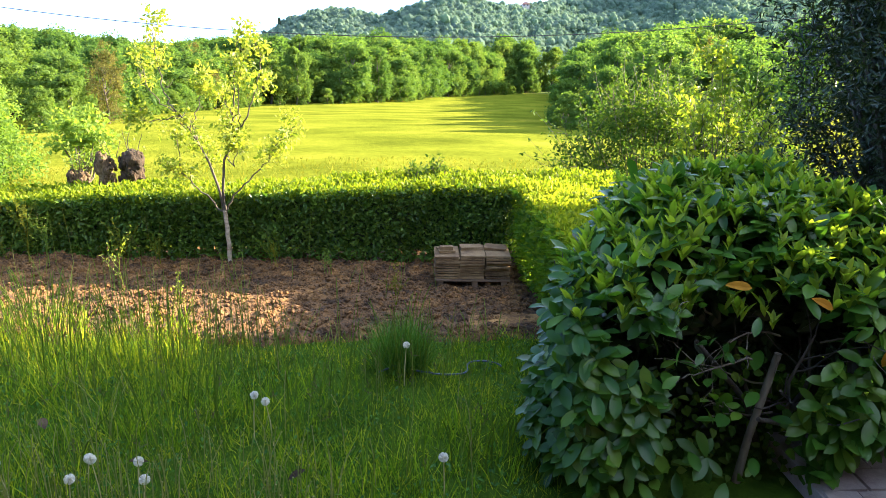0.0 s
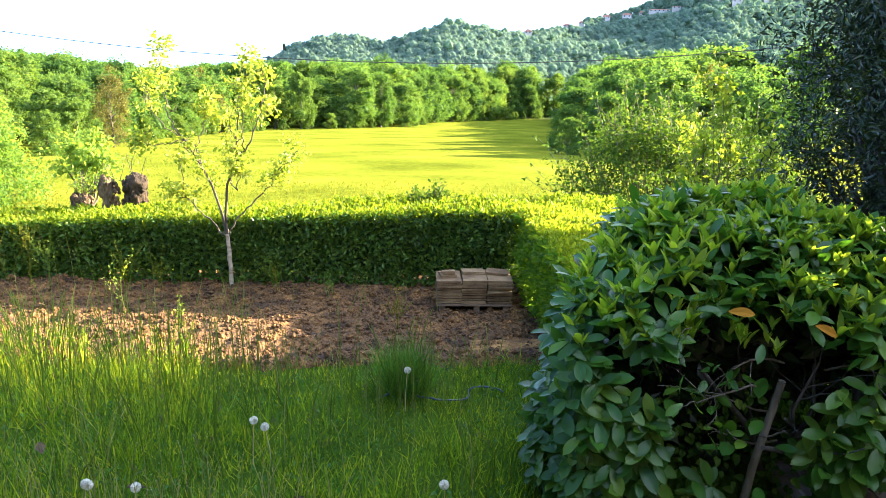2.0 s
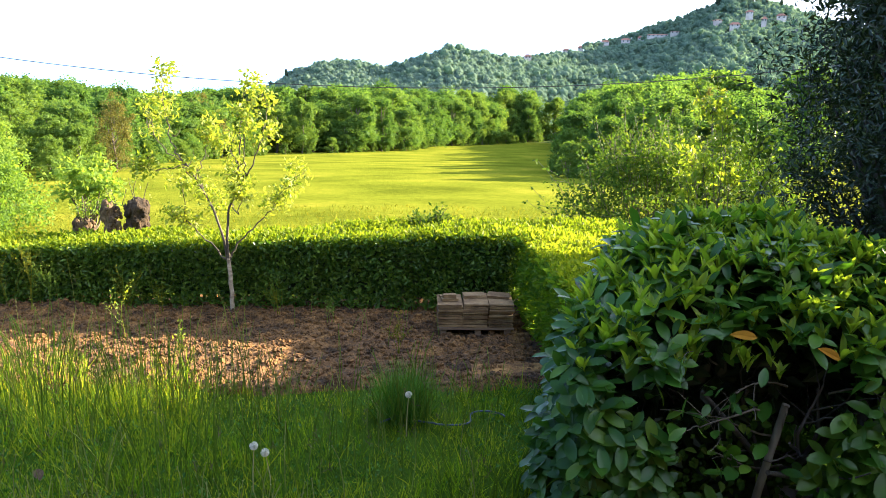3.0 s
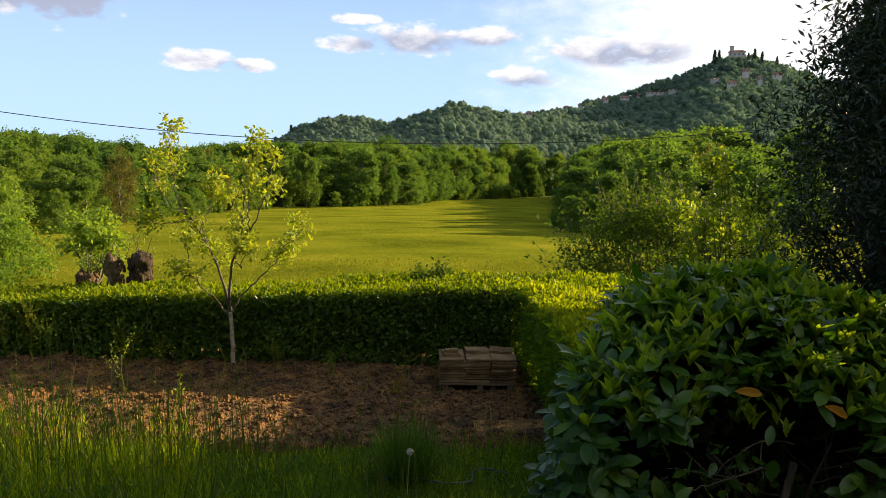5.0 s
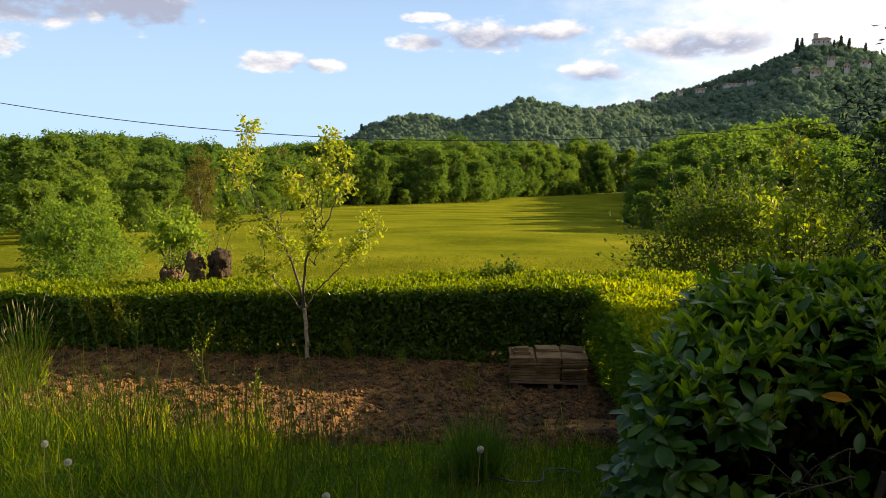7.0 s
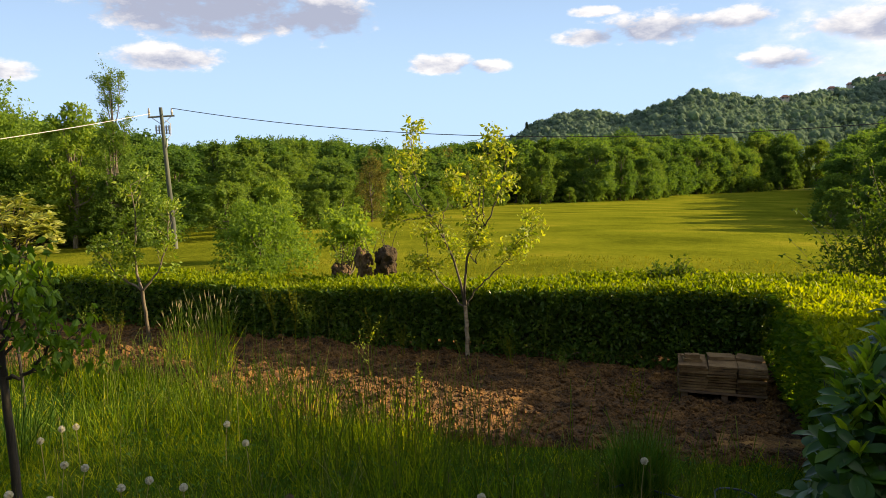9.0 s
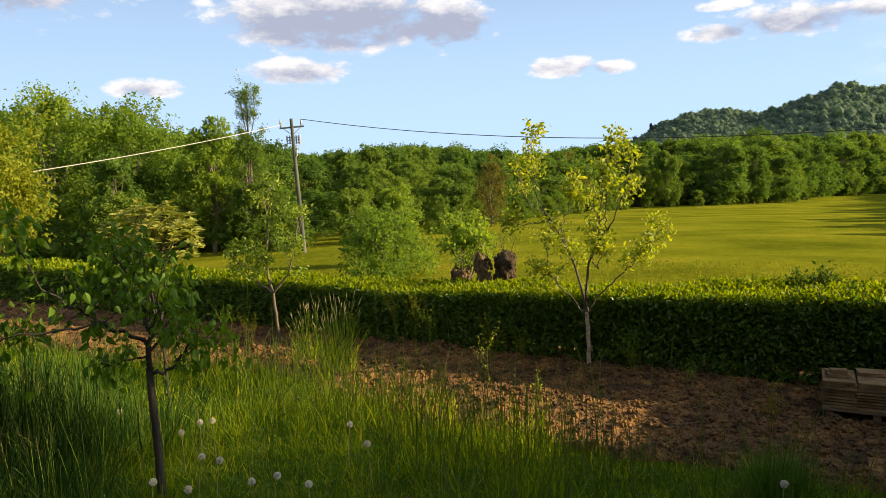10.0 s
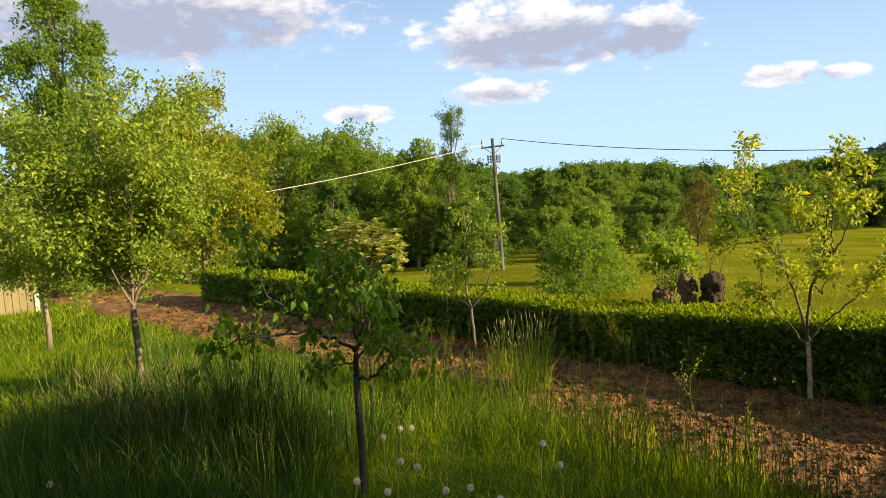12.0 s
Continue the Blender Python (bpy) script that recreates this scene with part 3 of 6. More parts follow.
def wood_tree(seed, height, width, foot, count, per, size, mat, bark, slim=1.0, form=CLUMP, name="tree", label="", lean=0.0, core=0.0):
    """A grown tree: tapered trunk with limbs into a crown of uneven tufts. Local origin at its foot."""
    rng = np.random.default_rng(seed)
    c, r = lobes(rng, height, width, foot, count, lean=lean, slim=slim)
    w, g = Geo(), Geo()
    tr = height * 0.013 + 0.03
    zs = np.linspace(-0.3, height * 0.86, 9)
    tube(w, [(lean * z + 0.02 * height * math.sin(z * 0.9 + seed), 0.02 * height * math.cos(z * 0.7 + seed), z) for z in zs], tr * np.linspace(1.15, 0.18, 9), 8)
    for i in range(0, count, 2):
        z0 = max(foot * 0.8, c[i][2] * 0.62)
        a = np.array([lean * z0, 0, z0])
        tube(w, [a, a * 0.5 + c[i] * 0.5 + (0, 0, -0.05 * height), c[i]], [tr * 0.4, tr * 0.25, tr * 0.08], 5)
    subs = max(6, per // 30)
    crown_leaves(g, form, c, r, subs, per // subs, size, rng)
    if core:
        crown_core(g, c, r, rng, core)
    t = thing(name, label=label, category="tree")
    part("trunk", w, bark, t)
    part("crown", g, mat, t)
    return t


# ---- garden: hedge ----


def hedge_height(x):
    return np.clip(1.07 + (np.asarray(x) - 1.0) * 0.036, 0.84, 1.10) + 0.025 * fuzz(x, x * 0 + 3, 1.6)


HEDGE_LEAF = (np.array([(0, 0, 0), (0.2, 0.32, 0.05), (0.22, 0.64, 0.04), (0, 1, -0.08), (-0.22, 0.64, 0.04), (-0.2, 0.32, 0.05)]), np.array([(0, 1, 2, 3), (0, 3, 4, 5)]))


def hedge_leaves(geo, rng, n, p0, p1, normal, low, high, size, lean_out=0.35):
    """Leaves over an upright face from p0 to p1 (plan) with the outward normal."""
    p0, p1, normal = np.array(p0, float), np.array(p1, float), np.array([*normal, 0.0])
    u = rng.uniform(0, 1, n)
    xy = p0 + (p1 - p0) * u[:, None]
    z = low + (high(xy[:, 0]) - low) * rng.uniform(0, 1, n) ** 0.9
    keep = rng.uniform(0, 1, n) < np.clip(0.45 + z / 0.4, 0, 1)
    depth = 0.045 * fuzz(u * np.hypot(*(p1 - p0)) * 2.0, z * 3.0, 1.7) - rng.uniform(-0.03, 0.13, n)
    p = np.column_stack([xy, z]) + normal * depth[:, None]
    p = p[keep]
    m = len(p)
    y = rng.normal(0, 0.7, (m, 3)) + normal * 0.5 + np.array([0, 0, 0.15])
    nz = normal * 0.8 + rng.normal(0, 0.6, (m, 3)) + np.array([0, 0, lean_out + 0.2])
    scatter(geo, HEDGE_LEAF, p, y, nz, size * rng.uniform(0.6, 1.3, m))


def hedge_top(geo, rng, n, x0, x1, y0, y1, high, size, skew=0.0):
    x, y = rng.uniform(x0, x1, n), rng.uniform(y0, y1, n)
    z = high(x) + 0.035 * fuzz(x, y, 2.6) + rng.uniform(-0.10, 0.05, n) ** 1
    p = np.column_stack([x + skew * (y - y1), y, z])
    yd = rng.normal(0, 0.6, (n, 3)) + np.array([0, 0, 0.55])
    nz = rng.normal(0, 0.5, (n, 3)) + np.array([0, 0, 0.7])
    scatter(geo, HEDGE_LEAF, p, yd, nz, size * rng.uniform(0.6, 1.3, n))


def grid_box(geo, x0, x1, y0, y1, z0, high, step_x=0.25):
    """An uneven body inside the leaves."""
    xs = np.arange(x0, x1 + 1e-6, step_x)
    for a, b in zip(xs[:-1], xs[1:]):
        box_geo(geo, a, b, y0, y1, z0, float(high(np.array([(a + b) / 2]))[0]) - 0.12)


def build_hedge():
    rng = np.random.default_rng(11)
    t = thing("hedge", label="long clipped laurel hedge with a sunlit yellow-green top", category="hedge")
    g = Geo()
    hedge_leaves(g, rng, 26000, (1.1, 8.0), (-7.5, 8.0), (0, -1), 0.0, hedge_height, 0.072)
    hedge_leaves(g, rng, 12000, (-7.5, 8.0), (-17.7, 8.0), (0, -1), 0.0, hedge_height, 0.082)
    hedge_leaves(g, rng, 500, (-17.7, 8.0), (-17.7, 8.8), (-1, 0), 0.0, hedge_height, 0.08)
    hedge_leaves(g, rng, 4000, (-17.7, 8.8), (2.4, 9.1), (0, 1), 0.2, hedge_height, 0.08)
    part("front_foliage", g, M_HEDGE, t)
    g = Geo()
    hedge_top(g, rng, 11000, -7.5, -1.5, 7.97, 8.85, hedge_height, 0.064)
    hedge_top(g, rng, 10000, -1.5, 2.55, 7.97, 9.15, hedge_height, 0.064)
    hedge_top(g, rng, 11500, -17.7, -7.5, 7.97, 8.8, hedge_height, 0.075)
    part("top_foliage", g, M_HEDGE_LIT_TOP, t)
    # Boxes inside the hedge, their dark colour standing for inner shade.
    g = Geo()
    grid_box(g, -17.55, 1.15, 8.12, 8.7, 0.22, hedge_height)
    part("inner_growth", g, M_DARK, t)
    for i in range(46):
        x = -17.4 + i * 0.4 + rng.uniform(-0.1, 0.1)
        g = Geo()
        y = 8.45 + rng.uniform(-0.15, 0.15)
        tube(g, [(x, y, -0.3), (x + rng.uniform(-0.08, 0.08), y, 0.25), (x + rng.uniform(-0.15, 0.15), y, 0.7)], [0.025, 0.02, 0.012], 6)
        part("stem", g, M_BARK_DARK, t)
    # the shorter run that turns towards the house
    a = thing("hedge", label="short hedge run turning towards the house, laurel, clipped square", category="hedge")
    g = Geo()
    flat = lambda x: 1.09 + 0.02 * fuzz(x, x, 2.0)
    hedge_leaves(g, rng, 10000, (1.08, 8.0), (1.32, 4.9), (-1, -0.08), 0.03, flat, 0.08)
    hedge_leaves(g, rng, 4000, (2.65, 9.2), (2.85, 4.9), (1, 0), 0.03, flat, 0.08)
    part("side_foliage", g, M_HEDGE_LIT_SIDE, a)
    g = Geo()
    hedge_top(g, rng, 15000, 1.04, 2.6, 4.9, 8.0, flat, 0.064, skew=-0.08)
    part("top_foliage", g, M_HEDGE_LIT_TOP, a)
    # Dark boxes again paint the shade between the leaves of this run.
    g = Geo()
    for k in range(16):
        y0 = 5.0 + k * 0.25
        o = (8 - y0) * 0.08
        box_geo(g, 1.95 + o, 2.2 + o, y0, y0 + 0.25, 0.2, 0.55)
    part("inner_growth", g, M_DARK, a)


build_hedge()

# ---- garden: bed of dug soil ----


def soil_edge(x):
    """Where the dug bed meets the long grass."""
    return 5.25 + 0.3 * step(-3.5, -5.0, x) + 0.14 * fuzz(x, x * 0, 1.1) + 0.4 * np.exp(-((x + 6.3) / 1.0) ** 2)


def build_soil():
    rng = np.random.default_rng(5)

    def height(x, y):
        h = 0.03 * fuzz(x, y, 1.1) + 0.028 * fuzz(x + 3, y, 3.7) + 0.022 * fuzz(x, y + 7, 8.3) + 0.014 * fuzz(x + 1, y, 19.0) + 0.008 * fuzz(x, y, 41.0)
        return land(x, y) + 0.05 + h + 0.05 * np.exp(-((y - 7.7) / 0.35) ** 2)

    g = Geo()
    for x0, x1, s, low in ((-7.0, 1.5, 0.033, 4.9), (-14.0, -7.0, 0.05, 4.9), (-24.0, -14.0, 0.1, 4.9)):
        xs, ys = np.arange(x0, x1 + s / 2, s), np.arange(low, 8.6, s)
        x, y = np.meshgrid(xs, ys, indexing="ij")
        edge = soil_edge(x)
        z = height(x, y) - 0.16 * step(0.15, -0.25, y - edge)
        x2 = x + rng.uniform(-0.3, 0.3, x.shape) * s
        y2 = y + rng.uniform(-0.3, 0.3, x.shape) * s
        v = np.stack([x2, y2, z + rng.normal(0, 0.005, x.shape)], -1).reshape(-1, 3)
        k = len(ys)
        i, j = np.meshgrid(np.arange(len(xs) - 1), np.arange(k - 1), indexing="ij")
        g.add(v, np.stack([i * k + j, (i + 1) * k + j, (i + 1) * k + j + 1, i * k + j + 1], -1).reshape(-1, 4))
    single("soil_bed", g, M_SOIL, "strip of freshly dug dry clay soil beside the hedge", "soil", "structure", smooth=True)
    # clods
    g = Geo()
    ico = bmesh.new()
    bmesh.ops.create_icosphere(ico, subdivisions=1, radius=1.0)
    iv = np.array([v.co[:] for v in ico.verts])
    fi = np.array([[v.index for v in f.verts] for f in ico.faces])
    ico.free()
    n = 25000
    x = np.where(rng.uniform(0, 1, n) < 0.8, rng.uniform(-8.5, 1.3, n), rng.uniform(-17, -8.5, n))
    y = rng.uniform(5.1, 8.1, n)
    ok = y > soil_edge(x) - 0.05
    x, y = x[ok], y[ok]
    s = np.clip(rng.lognormal(-4.5, 0.6, len(x)), 0.006, 0.065)
    z = height(x, y) + s * 0.25
    jig = rng.uniform(0.6, 1.25, (len(x), len(iv), 1))
    v = np.stack([x, y, z], -1)[:, None] + iv[None] * jig * s[:, None, None] * np.array([1.05, 1.0, 0.85])
    g.add(v.reshape(-1, 3), (fi[None] + (np.arange(len(x)) * len(iv))[:, None, None]).reshape(-1, 3))
    single("soil_clods", g, M_SOIL, "loose clods of dry brown clay on the dug bed", "soil", "stuff")


build_soil()

# ---- garden: young trees ----


def limb_tree(name, at, base_r, limbs, mat, bark, form, leaf, per, seed, label, level=1, spread=0.6, hang=0.0, kids=(2, 4), group="", twig=0.35, flat=0.4, reach=0.08, trunk_mat=None, low_twigs=0, bare=0.33):
    """A young tree from its main limbs, each a run of points (x, y, z) about its foot."""
    rng = np.random.default_rng(seed)
    t = thing(name, at, label=label, category="tree", group=group)
    w, tips, stem = Geo(), [], Geo()
    for run, r0, r1 in limbs:
        run = np.array(run, float)
        u = np.linspace(0, len(run) - 1, len(run) * 4 - 3)
        pts = np.stack([np.interp(u, np.arange(len(run)), run[:, k]) for k in range(3)], -1)
        pts[1:-1] += rng.normal(0, 0.012 if r1 < 0.01 else 0.003, pts[1:-1].shape)
        tube(w if r1 < base_r * 0.62 else stem, pts, np.linspace(r0, r1, len(pts)), 8)
        if r1 < base_r * 0.62:
            lo = low_twigs or max(2, int(len(pts) * bare))
            for k in range(lo, len(pts)):
                d = unit(pts[k] - pts[k - 1])
                for _ in range(rng.integers(1, 3)):
                    side = unit(np.cross(d, rng.normal(0, 1, 3)))
                    grow(w, tips, pts[k], d * 0.5 + side * spread, twig * rng.uniform(0.5, 1.2), r1 * 0.7, level, rng, spread, 0.1, kids, 0.2, 5)
            tips.append((pts[-1], d))
    part("trunk", stem, trunk_mat or bark, t, smooth=True)
    part("branching", w, bark, t, smooth=True)
    g = Geo()
    dress(g, form, tips, per, leaf, rng, reach=reach, hang=hang, flat=flat)
    part("crown", g, mat, t)
    return t


OVATE = fine_leaf(0.26, 3, 0.08, 0.15, 0.45)
HEART = fine_leaf(0.36, 5, 0.10, 0.25, 0.36)
DROOP = fine_leaf(0.29, 6, 0.12, 0.3, 0.38)
LAUREL = fine_leaf(0.21, 7, 0.06, 0.22, 0.6, 0.5)

limb_tree("young_tree", (-2.63, 7.74, 0.0), 0.04,
          [([(0, 0, -0.1), (0.01, 0, 0.35), (-0.01, 0, 0.80)], 0.031, 0.026),
           ([(-0.02, 0, 0.76), (-0.06, 0.02, 1.02), (-0.18, 0.04, 1.42), (-0.35, 0.05, 1.74), (-0.46, 0.03, 1.95)], 0.019, 0.011),
           ([(-0.46, 0.03, 1.95), (-0.6, 0, 2.13), (-0.67, 0.02, 2.35), (-0.70, 0.02, 2.67), (-0.72, 0, 2.98)], 0.011, 0.004),
           ([(-0.35, 0.05, 1.74), (-0.32, 0.15, 2.0), (-0.26, 0.22, 2.2), (-0.22, 0.25, 2.4)], 0.009, 0.003),
           ([(-0.46, 0.03, 1.95), (-0.62, -0.12, 1.94), (-0.78, -0.2, 1.92), (-0.92, -0.24, 1.98)], 0.008, 0.003),
           ([(-0.46, 0.03, 1.95), (-0.72, 0.1, 2.1), (-0.9, 0.15, 2.3), (-0.95, 0.15, 2.6)], 0.008, 0.003),
           ([(0, 0, 0.78), (-0.01, -0.04, 1.05), (0.05, -0.08, 1.45), (0.19, -0.1, 1.74), (0.20, -0.1, 1.97)], 0.019, 0.011),
           ([(0.20, -0.1, 1.97), (0.23, -0.1, 2.27), (0.26, -0.05, 2.6), (0.29, 0, 2.9)], 0.010, 0.004),
           ([(0.19, -0.1, 1.74), (0.30, -0.14, 1.88), (0.42, -0.18, 2.06), (0.52, -0.18, 2.3), (0.57, -0.1, 2.6), (0.50, -0.05, 2.95)], 0.011, 0.004),
           ([(0.30, -0.14, 1.88), (0.31, -0.3, 2.12), (0.36, -0.34, 2.4), (0.42, -0.3, 2.65)], 0.008, 0.003),
           ([(0.20, -0.1, 1.97), (0.06, 0.1, 2.1), (0.0, 0.2, 2.25)], 0.007, 0.003),
           ([(0.02, 0, 0.80), (0.12, 0.04, 1.02), (0.35, 0.1, 1.23), (0.52, 0.12, 1.4), (0.64, 0.12, 1.6), (0.86, 0.1, 1.83)], 0.012, 0.004),
           ([(-0.03, 0, 0.78), (-0.16, 0.06, 0.86), (-0.36, 0.1, 1.06), (-0.54, 0.1, 1.24), (-0.7, 0.08, 1.3)], 0.012, 0.005),
           ([(-0.54, 0.1, 1.24), (-0.56, 0.1, 1.5), (-0.6, 0.1, 1.75)], 0.008, 0.003),
           ([(0.08, -0.06, 1.5), (0.2, -0.2, 1.4), (0.24, -0.26, 1.6), (0.26, -0.3, 1.7)], 0.008, 0.003),
           ([(-0.01, 0.02, 0.9), (-0.12, 0.15, 1.05), (-0.2, 0.22, 1.3), (-0.24, 0.22, 1.5)], 0.008, 0.003)],
          M_SPRING, M_BARK, OVATE, 0.062, 3, 21, "slender young tree with pale trunk and fresh yellow-green leaves", trunk_mat=M_PALE_TRUNK, bare=0.55, kids=(1, 2), twig=0.17, level=1, flat=0.3, hang=0.5, reach=0.08)

limb_tree("young_tree", (-7.28, 7.2, 0.05), 0.035,
          [([(0, 0, -0.1), (-0.03, 0, 0.4), (-0.06, 0, 0.85)], 0.027, 0.024),
           ([(-0.06, 0, 0.83), (-0.15, 0, 1.2), (-0.1, 0, 1.7), (-0.12, 0, 2.35)], 0.022, 0.005),
           ([(-0.06, 0, 0.83), (0.15, 0.1, 1.1), (0.3, 0.15, 1.5), (0.35, 0.2, 1.9)], 0.018, 0.005),
           ([(-0.06, 0, 0.83), (-0.4, -0.1, 1.1), (-0.6, -0.2, 1.4)], 0.018, 0.005)],
          M_FRUIT, M_BARK, OVATE, 0.06, 5, 22, "thin leaning fruit tree with sparse green leaves on dug soil", kids=(1, 3), twig=0.3, flat=0.3)

limb_tree("pear_tree", (-4.62, 2.76, 0.2), 0.035,
          [([(0, 0, -0.1), (-0.02, 0.01, 0.5), (-0.01, 0.0, 1.1)], 0.034, 0.028),
           ([(0.00, 0.00, 1.08), (0.01, 0.01, 1.30), (-0.02, 0.01, 1.57), (-0.06, -0.01, 1.84), (-0.06, -0.01, 1.92)], 0.024, 0.006),
           ([(0.01, 0.01, 1.06), (0.11, 0.06, 1.07), (0.19, 0.12, 1.16), (0.26, 0.18, 1.27), (0.37, 0.29, 1.30)], 0.017, 0.005),
           ([(-0.01, -0.01, 1.32), (-0.10, -0.18, 1.43), (-0.18, -0.33, 1.57), (-0.29, -0.46, 1.70)], 0.016, 0.006),
           ([(-0.29, -0.46, 1.70), (-0.38, -0.59, 1.86), (-0.43, -0.64, 2.10), (-0.50, -0.68, 2.43)], 0.008, 0.003),
           ([(-0.15, -0.27, 1.50), (-0.21, -0.49, 1.50), (-0.33, -0.71, 1.52), (-0.47, -0.88, 1.48), (-0.56, -0.97, 1.40)], 0.01, 0.004),
           ([(0.01, 0.01, 1.24), (0.05, 0.19, 1.43), (0.09, 0.30, 1.62), (0.10, 0.33, 1.78)], 0.012, 0.004),
           ([(-0.06, -0.01, 1.80), (-0.16, -0.06, 1.94), (-0.22, -0.12, 2.06)], 0.009, 0.004),
           ([(-0.02, 0.01, 1.50), (-0.23, 0.05, 1.65), (-0.35, 0.03, 1.74), (-0.42, 0.0, 1.82)], 0.01, 0.004),
           ([(0.00, 0.00, 1.40), (0.18, -0.03, 1.55), (0.28, -0.08, 1.75)], 0.009, 0.004),
           ([(-0.01, -0.01, 1.20), (0.00, -0.21, 1.22), (-0.07, -0.35, 1.20)], 0.01, 0.004)],
          M_PEAR, M_BARK_DARK, DROOP, 0.074, 1, 23, "small shaded fruit tree with drooping heart-shaped green leaves", kids=(1, 2), twig=0.22, hang=1.7, flat=0.0, reach=0.07)


def fruit_tree(at, seed, height, width, r, label, fork=1.1):
    rng = np.random.default_rng(seed)
    limbs = [([(0, 0, -0.1), (0.02, 0.01, fork * 0.5), (0.01, 0, fork)], r, r * 0.85), ([(0.01, 0, fork - 0.03), (0.05, 0.03, fork + (height - fork) * 0.4), (-0.03, 0.05, height)], r * 0.5, 0.006)]
    for i in range(14):
        a = i * 2.4 + rng.uniform(-0.4, 0.4)
        w = width / 2 * rng.uniform(0.55, 1.0)
        h = fork + (height - fork) * rng.uniform(0.2, 1.0)
        c, s = math.cos(a), math.sin(a)
        limbs.append(([(0.02, 0.01, fork + (h - fork) * rng.uniform(0.0, 0.4)), (c * w * 0.35, s * w * 0.35, fork + (h - fork) * 0.5), (c * w * 0.75, s * w * 0.75, fork + (h - fork) * 0.75), (c * w, s * w, h)], r * 0.33, 0.005))
    return limb_tree("fruit_tree", at, r, limbs, M_FRUIT, M_BARK, LEAF2, 0.06, 9, seed + 1, label, kids=(2, 4), twig=0.5, flat=0.3, group="fruit trees in the grass", reach=0.12, low_twigs=2)


fruit_tree((-9.1, 2.76, 0.22), 31, 3.9, 2.8, 0.048, "leafy fruit tree with a straight pale trunk in long grass", 1.25)
fruit_tree((-13.8, 3.1, 0.2), 37, 2.9, 3.0, 0.05, "smaller fruit tree standing before a pale board fence", 1.0)

# ---- near laurel bush ----


def build_laurel():
    rng = np.random.default_rng(41)
    t = thing("laurel_bush", (2.06, 3.65, 0.24), label="large glossy cherry laurel bush with upright shoots", category="bush")
    hx, hy, h = 1.15, 0.98, 1.66

    def surface(n):
        o = unit(rng.normal(0, 1, (n, 3)))
        o[:, 2] = np.abs(o[:, 2]) * np.where(rng.uniform(0, 1, n) < 0.35, 0.2, 1.0)
        o = unit(o)
        k = 1.0 / (np.abs(o[:, 0]) ** 3.6 + np.abs(o[:, 1]) ** 3.6 + np.abs(o[:, 2]) ** 3.6) ** (1 / 3.6)
        p = o * k[:, None]
        wob = 1 + 0.06 * fuzz(p[:, 0] * 3 + p[:, 2] * 2, p[:, 1] * 3, 1.3)
        q = p * wob[:, None]
        out = unit(np.sign(p) * np.abs(p) ** 3 + 0.15 * p)
        x = q[:, 0] * hx + 0.4 * q[:, 1] * step(0.6, -0.6, q[:, 0])
        return np.column_stack([x, q[:, 1] * hy, q[:, 2] * h * (1.0 + 0.06 * q[:, 1])]), out

    def shown(p, keep=0.05):
        """The side towards the house is hollow low down, where the branches show."""
        front = p[:, 1] < -0.35
        hollow = step(-0.85, -0.62, p[:, 0]) * step(0.35, 0.12, p[:, 0]) * step(1.36, 1.12, p[:, 2]) * front
        open_foot = step(0.3, 0.45, p[:, 0]) * step(0.5, 0.3, p[:, 2]) * (p[:, 1] < 0.6)
        return rng.uniform(0, 1, len(p)) > np.maximum(hollow * (1 - keep), open_foot * 0.95)

    g = Geo()
    p, o = surface(3700)
    keep = shown(p, 0.09) & (p[:, 2] > 0.05)
    p, o = p[keep], o[keep]
    p = p - o * rng.uniform(-0.06, 0.2, len(p))[:, None]
    m = len(p)
    y = o * 0.75 + rng.normal(0, 0.45, (m, 3)) + np.array([0, 0, 0.15])
    z = np.array([0, 0, 0.85]) + o * 0.55 + rng.normal(0, 0.28, (m, 3))
    scatter(g, LAUREL, p, y, z, 0.17 * rng.uniform(0.6, 1.2, m))
    # rosettes of old leaves at the shoot ends
    p, o = surface(950)
    keep = shown(p, 0.02) & (p[:, 2] > 0.15)
    p, o = p[keep], o[keep]
    k = 7
    a = np.tile(np.arange(k) * 2.4, len(p)) + np.repeat(rng.uniform(0, 6, len(p)), k)
    P, O = np.repeat(p, k, 0), np.repeat(unit(o + np.array([0, 0, 0.6])), k, 0)
    e1 = unit(np.cross(O, np.array([0.3, 0.2, 1.0]) + rng.normal(0, 0.1, O.shape)))
    e2 = np.cross(O, e1)
    rad = e1 * np.cos(a)[:, None] + e2 * np.sin(a)[:, None]
    along = np.tile(np.linspace(-0.06, 0.06, k), len(p))
    scatter(g, LAUREL, P + O * along[:, None], rad * 0.9 + O * (0.25 + 3.5 * along[:, None]), O - rad * 0.3 + np.array([0, 0, 0.4]), 0.155 * rng.uniform(0.75, 1.2, len(P)))
    part("foliage", g, M_LAUREL, t, smooth=True)
    # light young shoots standing up on the crown
    g = Geo()
    p, o = surface(3000)
    p = p[(p[:, 2] > h * 0.62)][:520]
    k = 5
    P = np.repeat(p, k, 0)
    up = np.repeat(unit(np.array([0, 0, 1.0]) + rng.normal(0, 0.22, p.shape)), k, 0)
    a = np.tile(np.arange(k) * 1.256, len(p)) + np.repeat(rng.uniform(0, 6, len(p)), k)
    rad = np.column_stack([np.cos(a), np.sin(a), 0 * a])
    scatter(g, fine_leaf(0.15, 5, 0.1, 0.1, 0.5), P + up * rng.uniform(0, 0.06, len(P))[:, None], up * 0.9 + rad * 0.45, rad * -0.9 + up * 0.5, 0.125 * rng.uniform(0.5, 1.25, len(P)))
